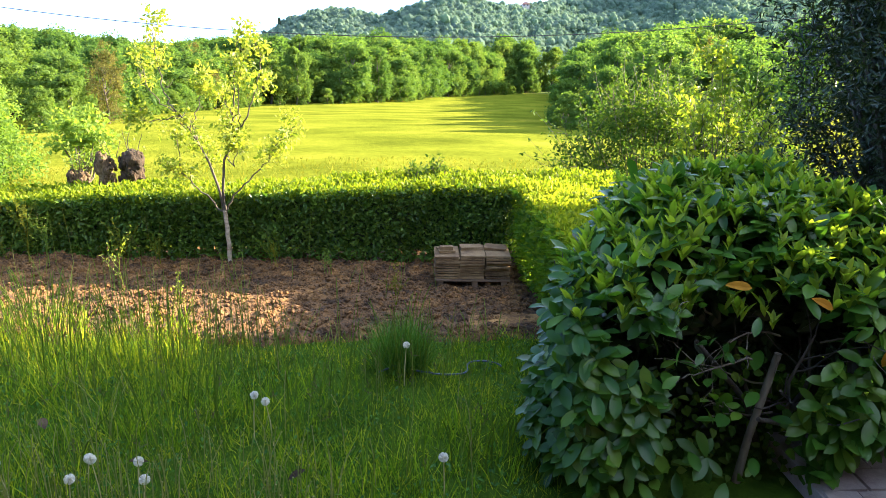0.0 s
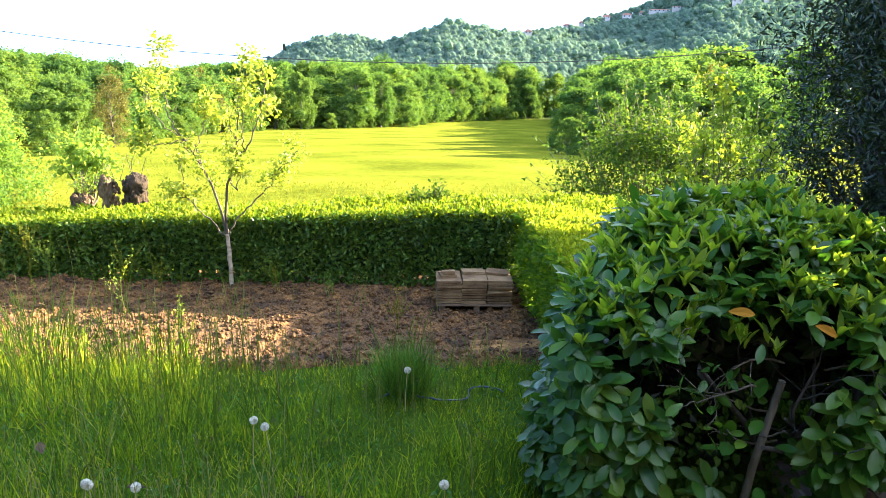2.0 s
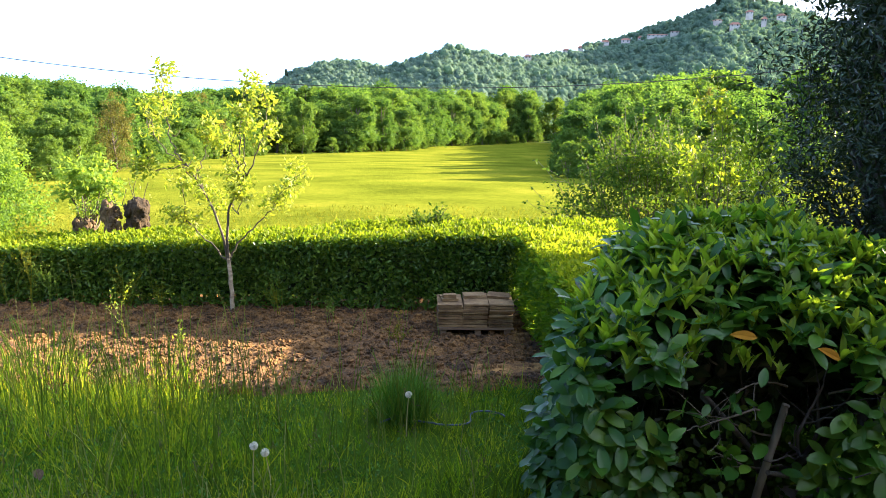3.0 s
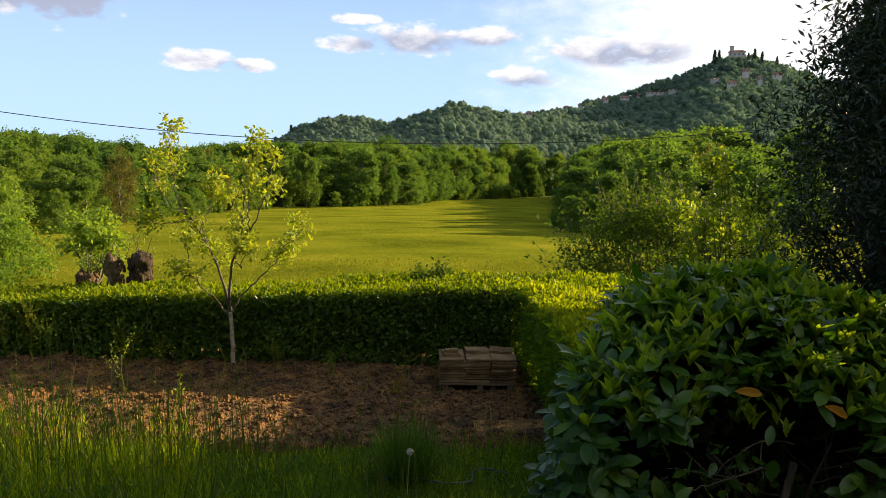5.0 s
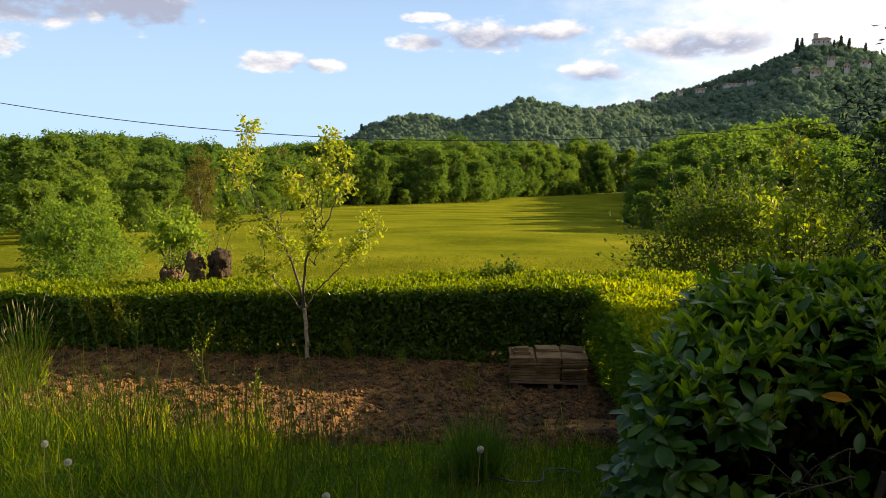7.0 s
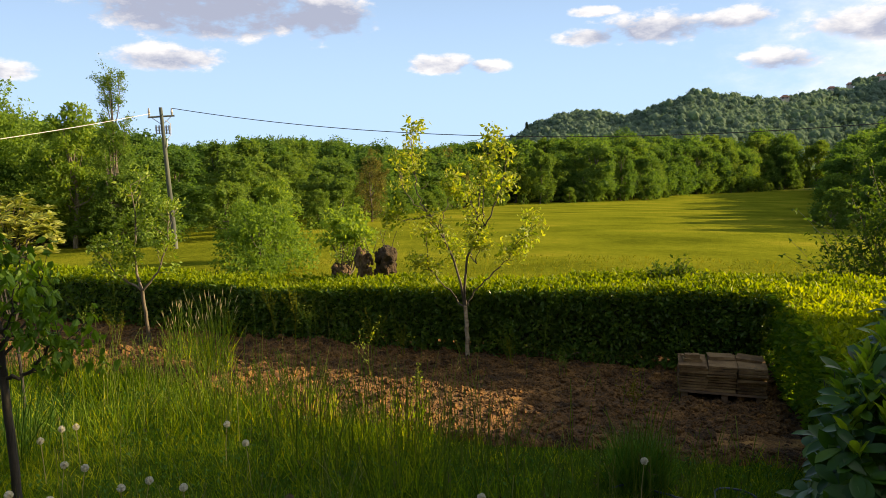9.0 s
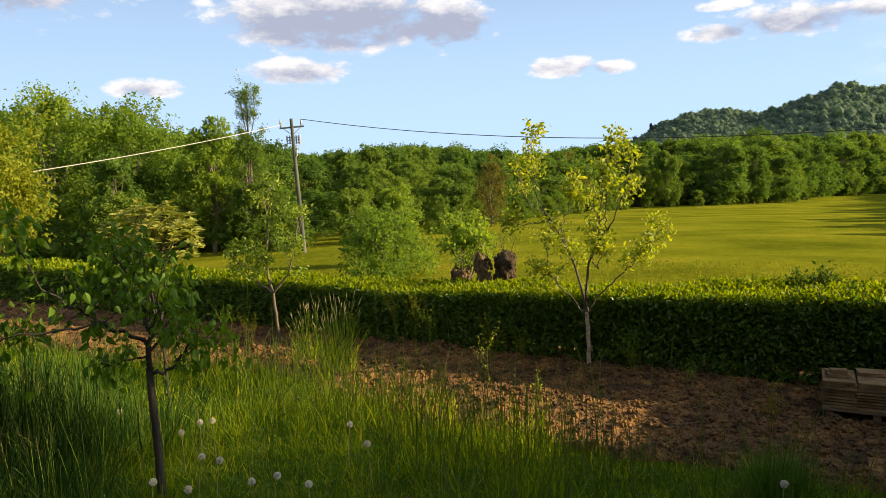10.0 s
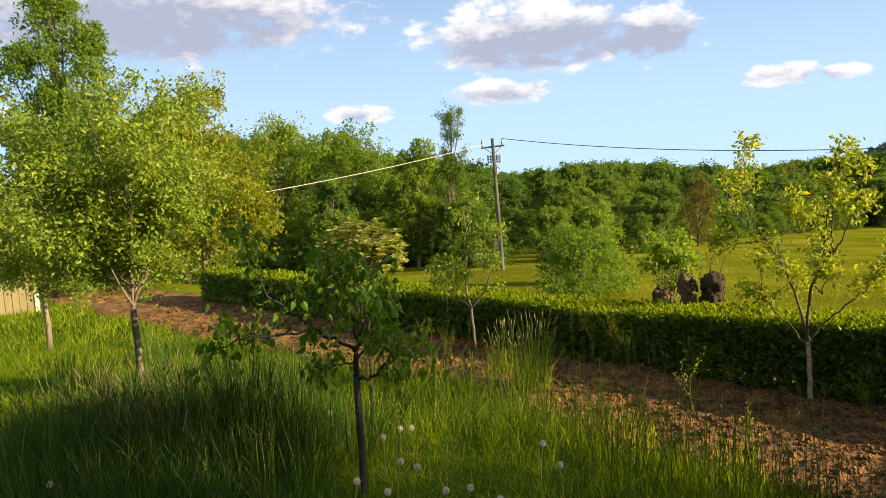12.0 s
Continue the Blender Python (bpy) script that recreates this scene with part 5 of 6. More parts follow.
def build_woods():
    rng = np.random.default_rng(77)
    kinds = [wood_tree(101, 10, 7.4, 0.3, 30, 460, 0.21, M_OAK, M_BARK, name="oak_tree", label="broad leafy oak at the edge of the meadow", core=0.5),
             wood_tree(102, 10, 6.4, 0.2, 28, 440, 0.20, M_ASH, M_BARK, 0.8, name="ash_tree", label="full green ash tree at the wood's edge", core=0.5),
             wood_tree(103, 10, 8.4, 0.3, 34, 430, 0.22, M_OAK, M_BARK, 1.2, name="oak_tree", label="wide spreading oak with dark green crown", core=0.5),
             wood_tree(104, 10, 5.6, 0.2, 26, 440, 0.19, M_ASH, M_BARK_DARK, 0.7, name="hornbeam", label="upright light green tree in the wood", core=0.5),
             wood_tree(105, 10, 6.6, 0.3, 28, 300, 0.17, M_RUST, M_BARK, name="budding_tree", label="olive-brown tree still coming into leaf"),
             wood_tree(106, 10, 9.0, 0.0, 24, 440, 0.26, M_ASH, M_BARK, 0.55, name="sallow_bush", label="wide rounded green bush at the wood's foot", core=0.5)]
    weights = np.array([0.30, 0.25, 0.20, 0.19, 0.0, 0.06])
    used = set()

    def put(i, x, y, h, w=1.0):
        i = 2 if i == 5 and h > 4.5 else i
        z = float(land(x, y)) - 0.1
        s = h / 10
        m = pose(x, y, z, 0, 0, rng.uniform(0, 360)) @ Matrix.Diagonal((s * w, s * w, s, 1))
        if i in used:
            k = kinds[i].scale
            copy_thing(kinds[i], m @ Matrix.Diagonal((1 / k[0], 1 / k[1], 1 / k[2], 1)))
        else:
            used.add(i)
            kinds[i].matrix_basis = m

    for line, side, rows, base, rise in ((LEFT_EDGE, -1, ((0, 4.0, 0.74), (5, 4.5, 0.9), (11, 5, 1.0), (18, 6, 1.02)), 7.5, 0.03),
                                         (FAR_EDGE, -1, ((0, 4.6, 0.8), (7, 6, 0.95), (16, 8, 1.02)), 3.0, 0.062),
                                         (RIGHT_EDGE, -1, ((0, 4.2, 0.78), (6, 4.5, 0.98), (12, 6, 1.0), (19, 8, 1.02)), 4.6, 0.06)):
        for off, gap, hk in rows:
            for p in along(line, gap, rng, side, off + 2.5, 2.0 if line is LEFT_EDGE else 3.5):
                d = math.hypot(p[0], p[1] + 1)
                a = math.degrees(math.atan2(p[0], p[1] + 1))
                top = EYE_Z + d * math.tan(math.radians(float(np.interp(a, SKYLINE_AZ, SKYLINE_EL)) - 0.15)) - float(land(p[0], p[1]))
                h = max(2.5, min((base + rise * d) * 1.3, top)) * (rng.uniform(0.45, 0.95) if off == 0 else hk * rng.uniform(0.8, 1.1))
                put(int(rng.choice(6, p=weights)), p[0], p[1], h, rng.uniform(0.85, 1.55))
        for p in along(line, 4.5, rng, side, -0.3, 1.0):
            put(5, p[0], p[1], rng.uniform(1.8, 4.0), rng.uniform(0.9, 1.2))
    for x, y, h, w in ((-26.6, 57.5, 6.4, 0.9), (-35.2, 108, 9.6, 1.1), (26.5, 70, 8.2, 1.1)):
        put(4, x, y, h, w)
    # trees further back, reaching up to the skyline
    for sector, dmin, dmax, count in (((-62, -35), 55, 110, 50), ((-36, -14), 95, 240, 110), ((-62, -36), 110, 220, 50), ((-14, 12), 205, 285, 60)):
        for _ in range(count):
            a, d = math.radians(rng.uniform(*sector)), rng.uniform(dmin, dmax)
            x, y = d * math.sin(a), d * math.cos(a) - 1
            edge = np.interp(y, [17, 31, 42, 54, 77, 131, 162, 209, 258, 290], [-46, -38, -36, -38, -43, -43, -20, -10, 10, 60])
            if x > edge - 5:
                continue
            top = EYE_Z + d * math.tan(math.radians(float(np.interp(math.degrees(a), SKYLINE_AZ, SKYLINE_EL)) - rng.uniform(-0.05, 0.5)))
            put(int(rng.choice(6, p=weights)), x, y, float(np.clip(top - float(land(x, y)), 6, 24)) * 1.0, rng.uniform(1.0, 1.3))
    # deeper woods
    g = Geo()
    n = 200
    x, y = rng.uniform(-260, 330, n), rng.uniform(25, 420, n)
    d = np.hypot(x, y + 1)
    left = np.interp(y, [17, 31, 42, 54, 77, 131, 162, 209, 258, 290, 420], [-46, -38, -36, -38, -43, -43, -20, -10, 10, -260, -260])
    right = np.interp(y, [17, 62, 120, 190, 282, 300, 420], [36, 36, 52, 62, 60, -260, -260])
    ok = ((x < left - 4) | (x > right + 6)) & (d < 285) & (d > 150)
    x, y = x[ok], y[ok]
    for px, py in zip(x, y):
        h = min(rng.uniform(9, 14), EYE_Z + 0.3 - float(land(px, py)))
        c, r = lobes(rng, h, h * 0.8, 1.0, 12)
        c = c + np.array([px, py, float(land(px, py))])
        tuft_leaves(g, CLUMP, c, r * 1.2, 40, 0.85, rng)
    single("far_woods", g, M_OAK, "dense green woodland stretching back behind the meadow", "woods", "stuff")
    # wooded hill: crowns of leaf clumps over an uneven core, left open in front of the houses
    g = Geo()
    n = 8500
    a = np.radians(rng.uniform(-15, 34, n))
    rr = 430 + 190 * step(4, 14, np.degrees(a))
    d = 285 + (rr + 25 - 285) * rng.uniform(0, 1, n) ** 0.8
    x, y = d * np.sin(a), d * np.cos(a) - 1
    h = np.where(rng.uniform(0, 1, n) < 0.08, rng.uniform(6.5, 8.5, n), rng.uniform(3.2, 6.6, n))
    z = land(x, y)
    ok = np.ones(n, bool)
    for az_deg, elev, dist, w in [q[:4] for q in HOUSES]:
        hx, hy, hz = house_place(az_deg, elev, dist)
        far = math.hypot(hx, hy + 1)
        half = math.degrees((w * 0.5 + 2.5) / far)
        tall = np.degrees(np.arctan2(z + h * 0.95 - EYE_Z, d))
        base = math.degrees(math.atan2(hz - EYE_Z, far))
        ok &= ~((np.abs(np.degrees(a) - az_deg) < half) & (d < far + w * 0.4) & (d > far - 120) & (tall > base + 0.08))
    x, y, z, h = x[ok], y[ok], z[ok], h[ok]
    n = len(x)
    ico = bmesh.new()
    bmesh.ops.create_icosphere(ico, subdivisions=1, radius=1.0)
    iv = np.array([v.co[:] for v in ico.verts])
    fi = np.array([[v.index for v in f.verts] for f in ico.faces])
    ico.free()
    c0 = np.column_stack([x, y, z])
    for k in range(2):
        c = c0 + np.column_stack([rng.normal(0, 0.3, n) * h, rng.normal(0, 0.3, n) * h, h * (0.40 + 0.24 * k)])
        r = h * rng.uniform(0.26, 0.54, n) * (1 - 0.25 * k)
        v = c[:, None] + iv[None] * (0.84 * r[:, None] * rng.uniform(0.8, 1.15, (n, len(iv))))[:, :, None]
        g.add(v.reshape(-1, 3), (fi[None] + (np.arange(n) * len(iv))[:, None, None]).reshape(-1, 3))
        tuft_leaves(g, CLUMP, c, r * 1.12, 30, 0.55, rng, 0.35)
    single("hill_woods", g, M_HILL_HAZE, "distant hill covered with woodland", "woods", "stuff")


build_woods()

# free-standing trees and bushes beyond the hedge
def stand(tree, x, y, s=1.0, turn=0.0):
    tree.matrix_basis = pose(x, y, float(land(x, y)) - 0.05, 0, 0, turn) @ Matrix.Diagonal((s, s, s, 1))


stand(wood_tree(121, 14.6, 6.0, 5.0, 44, 620, 0.18, M_SUNLIT_LEAF, M_BARK_DARK, 1.1, LEAF2, "tall_tree", "tall open-crowned tree rising above the wood"), -38, 11.7)
stand(wood_tree(122, 7.2, 3.0, 0.4, 46, 200, 0.13, M_ASH, M_BARK, 0.8, LEAF2, "poplar", "slim green tree beside the utility pole"), -28.7, 29.3)
stand(wood_tree(133, 2.9, 2.4, 0.1, 40, 200, 0.12, M_SUNLIT_LEAF, M_BARK, 0.7, LEAF2, "small_tree", "light green young tree behind a bush in the meadow"), -14.6, 22.3)
stand(wood_tree(123, 2.0, 3.3, 0.0, 50, 220, 0.10, M_SUNLIT_LEAF, M_BARK, 0.5, LEAF2, "small_tree", "bushy light green young tree in the meadow"), -11.75, 17.0)
stand(wood_tree(124, 1.0, 0.8, 0.42, 20, 110, 0.05, M_SUNLIT_LEAF, M_BARK, 0.9, LEAF2, "small_tree", "small leafy tree behind the stumps"), -5.68, 10.5, 1.75)
stand(wood_tree(125, 7.2, 6.0, 0.3, 60, 360, 0.16, M_GOLD, M_BARK, 0.9, LEAF2, "tree", "bushy golden-green tree at the garden's end"), -24.5, 11.5)
stand(wood_tree(126, 6.2, 5.0, 0.3, 50, 360, 0.15, M_ASH, M_BARK, 0.9, LEAF2, "tree", "leafy green tree at the garden's end"), -23.0, 7.0)
stand(wood_tree(127, 8.5, 6.5, 0.3, 50, 400, 0.17, M_SUNLIT_LEAF, M_BARK, 1.0, LEAF2, "tree", "fresh green tree behind the garden"), -31, 14.0)

stand(wood_tree(128, 9.8, 8.5, 0.2, 64, 330, 0.21, M_SUNLIT_LEAF, M_BARK, 1.0, LEAF2, "lime_tree", "tall round-crowned oak beyond the garden"), -40.2, 25.2)
stand(wood_tree(129, 9.4, 8.0, 0.2, 60, 330, 0.21, M_SUNLIT_LEAF, M_BARK, 1.0, LEAF2, "lime_tree", "dense round-crowned oak beyond the garden"), -38.0, 28.5)
stand(wood_tree(130, 8.2, 4.6, 0.5, 40, 330, 0.20, M_SUNLIT_LEAF, M_BARK, 0.9, LEAF2, "ash_tree", "upright green tree beside the poplar"), -32.7, 30.5)

limb_tree("poplar", (-28.65, 29.6, float(land(-28.65, 29.6))), 0.1,
          [([(0, 0, -0.2), (0.03, 0, 4.0), (0, 0, 7.0)], 0.08, 0.064),
           ([(0, 0, 6.9), (0.05, 0.02, 8.0), (-0.02, 0, 9.1)], 0.05, 0.012),
           ([(0, 0, 6.2), (0.32, 0.1, 7.2), (0.5, 0.1, 8.2), (0.52, 0.1, 8.9)], 0.03, 0.01),
           ([(0, 0, 6.3), (-0.28, 0.1, 7.2), (-0.45, 0.1, 8.1), (-0.5, 0.1, 8.8)], 0.03, 0.01),
           ([(0, 0, 6.6), (0.15, -0.2, 7.6), (0.22, -0.25, 8.6)], 0.03, 0.01),
           ([(0, 0, 4.6), (0.5, 0.1, 5.4), (0.7, 0.1, 6.6)], 0.03, 0.01),
           ([(0, 0, 4.8), (-0.5, 0.1, 5.6), (-0.65, 0.1, 6.7)], 0.03, 0.01)],
          M_ASH, M_BARK, LEAF2, 0.10, 5, 131, "slim poplar with a thin feathery grey-green top", kids=(1, 3), twig=0.55, flat=0.2, reach=0.18, spread=0.4)

# ---- grass ----
BLADE = (np.array([(-0.5, 0, 0), (0.5, 0, 0), (0.38, 0.45, 0.05), (-0.38, 0.45, 0.05), (0.22, 0.78, 0.16), (-0.22, 0.78, 0.16), (0, 1.0, 0.30)]),
         [(0, 1, 2, 3), (3, 2, 4, 5)], [(5, 4, 6)])


def blades(geo, rng, x, y, z, length, width, lean=0.3):
    n = len(x)
    tv = BLADE[0]
    yd = unit(rng.normal(0, lean, (n, 3)) * np.array([1, 1, 0]) + np.array([0, 0, 1]))
    a = rng.uniform(0, 6.283, n)
    nz = np.column_stack([np.cos(a), np.sin(a), 0 * a])
    zz = unit(nz - yd * np.sum(nz * yd, axis=1, keepdims=True))
    xx = np.cross(yd, zz)
    v = np.column_stack([x, y, z])[:, None] + width[:, None, None] * tv[None, :, 0:1] * xx[:, None] + length[:, None, None] * (tv[None, :, 1:2] * yd[:, None] + tv[None, :, 2:3] * zz[:, None])
    k = (np.arange(n) * 7)[:, None, None]
    geo.add(v.reshape(-1, 3), (np.array(BLADE[1])[None] + k).reshape(-1, 4))
    geo.add(np.zeros((0, 3)), np.zeros((0, 3), int))
    geo.f.append((np.array(BLADE[2])[None] + k).reshape(-1, 3) + geo.n - n * 7)


def build_grass():
    rng = np.random.default_rng(9)
    g = Geo()
    for n, x0, x1, y0, y1, w in ((102000, -6.0, 1.6, 0.4, 6.2, 0.0038), (60000, -14, -6.0, -1.0, 7.2, 0.007), (26000, -24, -14, 0.0, 7.5, 0.011)):
        x, y = rng.uniform(x0, x1, n), rng.uniform(y0, y1, n)
        edge = soil_edge(x)
        ok = (y < edge - 0.05 + rng.normal(0, 0.10, n)) & ~((x > 0.8) & (y < 3.6))
        x, y = x[ok], y[ok]
        clump = fuzz(x, y, 5.5) + 0.6 * fuzz(x + 5, y, 11.0)
        keep = rng.uniform(-1.3, 1.0, len(x)) < clump
        x, y, clump = x[keep], y[keep], clump[keep]
        tall = np.clip(0.45 + 0.5 * fuzz(x, y, 0.9) + 0.3 * clump, 0, 1.5)
        L = (0.06 + 0.16 * tall) * rng.uniform(0.35, 1.7, len(x)) * (1.0 - 0.3 * step(-3.5, -1.0, x))
        blades(g, rng, x, y, land(x, y) - 0.02, L, w * rng.uniform(0.5, 1.7, len(x)), 0.42)
    single("grass", g, M_GRASS, "long uncut garden grass", "grass", "stuff")
    # low herbs between the blades
    g = Geo()
    n = 17000
    x, y = rng.uniform(-6.5, 1.5, n), rng.uniform(1.0, 5.4, n)
    ok = (y < soil_edge(x) - 0.05) & (fuzz(x, y, 2.1) + rng.normal(0, 0.3, n) > -0.2) & ~((x > 0.8) & (y < 3.6))
    x, y = x[ok], y[ok]
    n = len(x)
    scatter(g, LEAF2, np.column_stack([x, y, land(x, y) + 0.015 + 0.11 * rng.uniform(0, 1, n)]), rng.normal(0, 1, (n, 3)) + np.array([0, 0, 0.4]), rng.normal(0, 0.5, (n, 3)) + np.array([0, 0, 0.8]), rng.uniform(0.016, 0.05, n))
    single("lawn_herbs", g, M_HERB, "small broad-leaved herbs and clover in the lawn", "herbs", "stuff")
    # meadow beyond the hedge
    g = Geo()
    n = 24000
    d = 9.5 + 16 * rng.uniform(0, 1, n) ** 1.5
    a = np.radians(rng.uniform(-62, 34, n))
    x, y = d * np.sin(a), d * np.cos(a) - 1
    ok = y > 9.3
    x, y, d = x[ok], y[ok], d[ok]
    blades(g, rng, x, y, land(x, y) - 0.03, rng.uniform(0.06, 0.18, len(x)), 0.006 + 0.0010 * d, 0.8)
    single("meadow_grass", g, M_MEADOW, "tall sunlit hay meadow grass", "grass", "stuff")


build_grass()

# ---- unseen light-blocking wall behind the viewpoint, and paved path ----


def build_sky_block():
    # Wall and overhang are added out of view to darken the near garden.
    g = Geo()
    box_geo(g, -9.0, 9.0, -2.9, -2.6, -0.2, 5.2)
    single("wall_house", g, M_BLOCKER, "unseen plain dark wall behind the viewpoint, added to block sky light", "wall", "structure")
    g = Geo()
    box_geo(g, -9.4, 9.4, -3.2, -1.0, 5.2, 5.35)
    single("eaves", g, M_BLOCKER, "unseen overhang above the viewpoint, added to block sky light", "roof", "structure")


build_sky_block()


def build_path():
    rng = np.random.default_rng(71)
    base = Geo()
    box_geo(base, 2.28, 4.7, -2.5, 3.25, 0.1, 0.352)
    ob = single("pavement", base, M_PAVE, "paved path of grey stone slabs", "pavement", "structure")
    for i in range(11):
        for j in range(26):
            g = Geo()
            x, y = 2.29 + i * 0.22 + (j % 2) * 0.08, -2.48 + j * 0.22
            box_geo(g, x, x + 0.205, y, y + 0.205, 0.31, 0.372, rng, 0.007)
            part("paving_slab", g, M_PAVE, ob)


build_path()


def build_hedge_blocker():
    # Added out of view to keep sun off the paving and laurel.
    rng = np.random.default_rng(19)
    t = thing("hedge", label="unseen tall hedge along the paved path, added to block light", category="hedge")
    g = Geo()
    tall = lambda x: np.full(np.shape(x), 2.5)
    hedge_leaves(g, rng, 9000, (4.75, 4.4), (4.75, -2.5), (-1, 0), 0.3, tall, 0.12)
    part("side_foliage", g, M_SHRUB, t)
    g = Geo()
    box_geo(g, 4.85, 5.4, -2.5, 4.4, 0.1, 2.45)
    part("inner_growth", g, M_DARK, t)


build_hedge_blocker()

# ---- small growth in the garden ----


def seed_grass(name, at, count, height, spread, seed, mat, head_mat, label, head=0.10, droop=0.12, leaves=40):
    """A clump of grass with standing stalks and seed heads."""
    rng = np.random.default_rng(seed)
    t = thing(name, (at[0], at[1], float(land(*at))), label=label, category="grass tuft")
    g, h, b = Geo(), Geo(), Geo()
    for _ in range(count):
        a, q = rng.uniform(0, 6.283), spread * math.sqrt(rng.uniform(0, 1))
        p = np.array([q * math.cos(a), q * math.sin(a), -0.02])
        L = height * rng.uniform(0.7, 1.1)
        out = np.array([math.cos(a), math.sin(a), 0]) * droop * rng.uniform(0.3, 1.6) + rng.normal(0, 0.05, 3) * np.array([1, 1, 0])
        pts = [p, p + np.array([0, 0, L * 0.5]) + out * 0.25, p + np.array([0, 0, L * 0.85]) + out * 0.7, p + np.array([0, 0, L]) + out]
        tube(g, pts, [0.005, 0.0045, 0.004, 0.003], 3)
        if head > 0:
            e = unit(pts[3] - pts[2])
            hp = [pts[3] - e * head * (1 - k / 4) for k in range(5)]
            tube(h, hp, [0.002, 0.035 * head, 0.045 * head, 0.03 * head, 0.0012], 4)
    n = leaves
    a, q = rng.uniform(0, 6.283, n), spread * 1.2 * np.sqrt(rng.uniform(0, 1, n))
    blades(b, rng, q * np.cos(a), q * np.sin(a), np.full(n, -0.02), height * rng.uniform(0.35, 0.75, n), np.full(n, 0.008), 0.3)
    part("blade_clump", b, mat, t)["kind"] = "stuff"
    part("stalk_clump", g, M_TALL_SHADED if mat is M_TALL_SHADED else M_STALK, t)["kind"] = "stuff"
    if head > 0:
        part("seed_head", h, head_mat, t, "pale seed heads")["kind"] = "stuff"
    return t


seed_grass("grass_tuft", (-5.55, 6.35), 44, 1.05, 0.22, 201, M_GRASS, M_STRAW, "tall tuft of grass with pale sunlit seed heads", 0.13, 0.16, 160)
seed_grass("grass_tuft", (-6.3, 6.7), 22, 0.80, 0.20, 202, M_GRASS, M_STRAW, "tall grass with pale seed heads on the soil", 0.12, 0.1, 90)
seed_grass("grass_tuft", (-6.9, 3.3), 46, 0.85, 0.4, 203, M_TALL_SHADED, M_HEAD, "dense clump of tall dark grass stalks", 0.05, 0.15, 260)
seed_grass("grass_tuft", (-7.2, 2.1), 40, 0.7, 0.6, 204, M_TALL_SHADED, M_HEAD, "tall brownish flowering grass in the shade", 0.09, 0.12, 160)
seed_grass("grass_tuft", (-0.27, 4.62), 10, 0.72, 0.17, 205, M_HERB, M_STRAW, "thick bright green tuft of grass", 0.0, 0.1, 1100)
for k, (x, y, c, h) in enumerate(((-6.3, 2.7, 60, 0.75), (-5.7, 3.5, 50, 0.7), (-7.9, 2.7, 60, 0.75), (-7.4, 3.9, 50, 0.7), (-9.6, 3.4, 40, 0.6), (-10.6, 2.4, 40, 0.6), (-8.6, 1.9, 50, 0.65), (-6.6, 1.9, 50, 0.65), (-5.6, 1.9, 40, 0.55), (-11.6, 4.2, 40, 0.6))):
    seed_grass("grass_tuft", (x, y), c, h, 0.5, 260 + k, M_TALL_SHADED, M_HEAD, "wide clump of tall grass stalks", 0.06, 0.16, 320)
for k, (x, y, c, h) in enumerate(((-2.6, 5.0, 24, 0.65), (-3.6, 5.1, 26, 0.7), (-1.9, 3.6, 22, 0.65), (-4.3, 4.7, 22, 0.6), (-3.0, 4.2, 22, 0.6), (-1.0, 3.9, 14, 0.55), (0.3, 3.2, 16, 0.5), (-5.2, 4.2, 20, 0.6), (-0.4, 2.6, 16, 0.45), (-8.6, 4.6, 22, 0.55), (-2.3, 3.0, 18, 0.5), (0.55, 4.9, 10, 0.4), (-6.0, 1.2, 26, 0.6), (-8.0, 1.2, 24, 0.6))):
    seed_grass("grass_tuft", (x, y), c, h, 0.4, 210 + k, M_GRASS, M_HEAD, "loose tuft of long grass stalks", 0.05, 0.14, 150)


for k, (x, y, c, h) in enumerate(((-7.6, 5.3, 40, 0.62), (-6.9, 5.5, 46, 0.7), (-6.2, 5.35, 44, 0.66), (-5.6, 5.6, 40, 0.7), (-5.0, 5.35, 40, 0.6), (-4.5, 5.15, 34, 0.6), (-3.9, 5.3, 30, 0.55), (-8.5, 5.2, 36, 0.6), (-9.6, 5.0, 36, 0.6), (-10.8, 5.2, 36, 0.6))):
    seed_grass("grass_tuft", (x, y), c // 2, h, 0.36, 640 + k, M_GRASS, M_STRAW, "tall sunlit grass at the edge of the dug bed", 0.0, 0.12, 85 if x > -6 else 160)


# Clumps added to darken the shaded lawn; their colour carries the shade.
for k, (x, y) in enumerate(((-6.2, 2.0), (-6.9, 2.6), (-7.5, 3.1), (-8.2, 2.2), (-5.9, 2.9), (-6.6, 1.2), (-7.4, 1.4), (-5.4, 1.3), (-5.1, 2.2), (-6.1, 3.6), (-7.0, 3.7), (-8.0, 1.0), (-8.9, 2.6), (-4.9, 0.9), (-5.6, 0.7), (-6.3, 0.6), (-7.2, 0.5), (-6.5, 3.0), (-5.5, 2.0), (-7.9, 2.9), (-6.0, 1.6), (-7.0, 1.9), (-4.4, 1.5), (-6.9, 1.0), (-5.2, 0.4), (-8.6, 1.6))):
    seed_grass("grass_tuft", (x, y), 34, 0.58 + 0.05 * (k % 4), 0.42, 680 + k, M_TALL_SHADED, M_HEAD, "dense clump of tall grass coloured dark for the shade", 0.06, 0.16, 520)


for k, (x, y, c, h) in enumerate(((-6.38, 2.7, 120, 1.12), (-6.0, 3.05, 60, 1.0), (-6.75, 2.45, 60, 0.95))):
    seed_grass("grass_tuft", (x, y), c, h, 0.3, 740 + k, M_TALL_SHADED, M_HEAD, "very tall upright clump of dark grass stalks", 0.05, 0.12, 300)
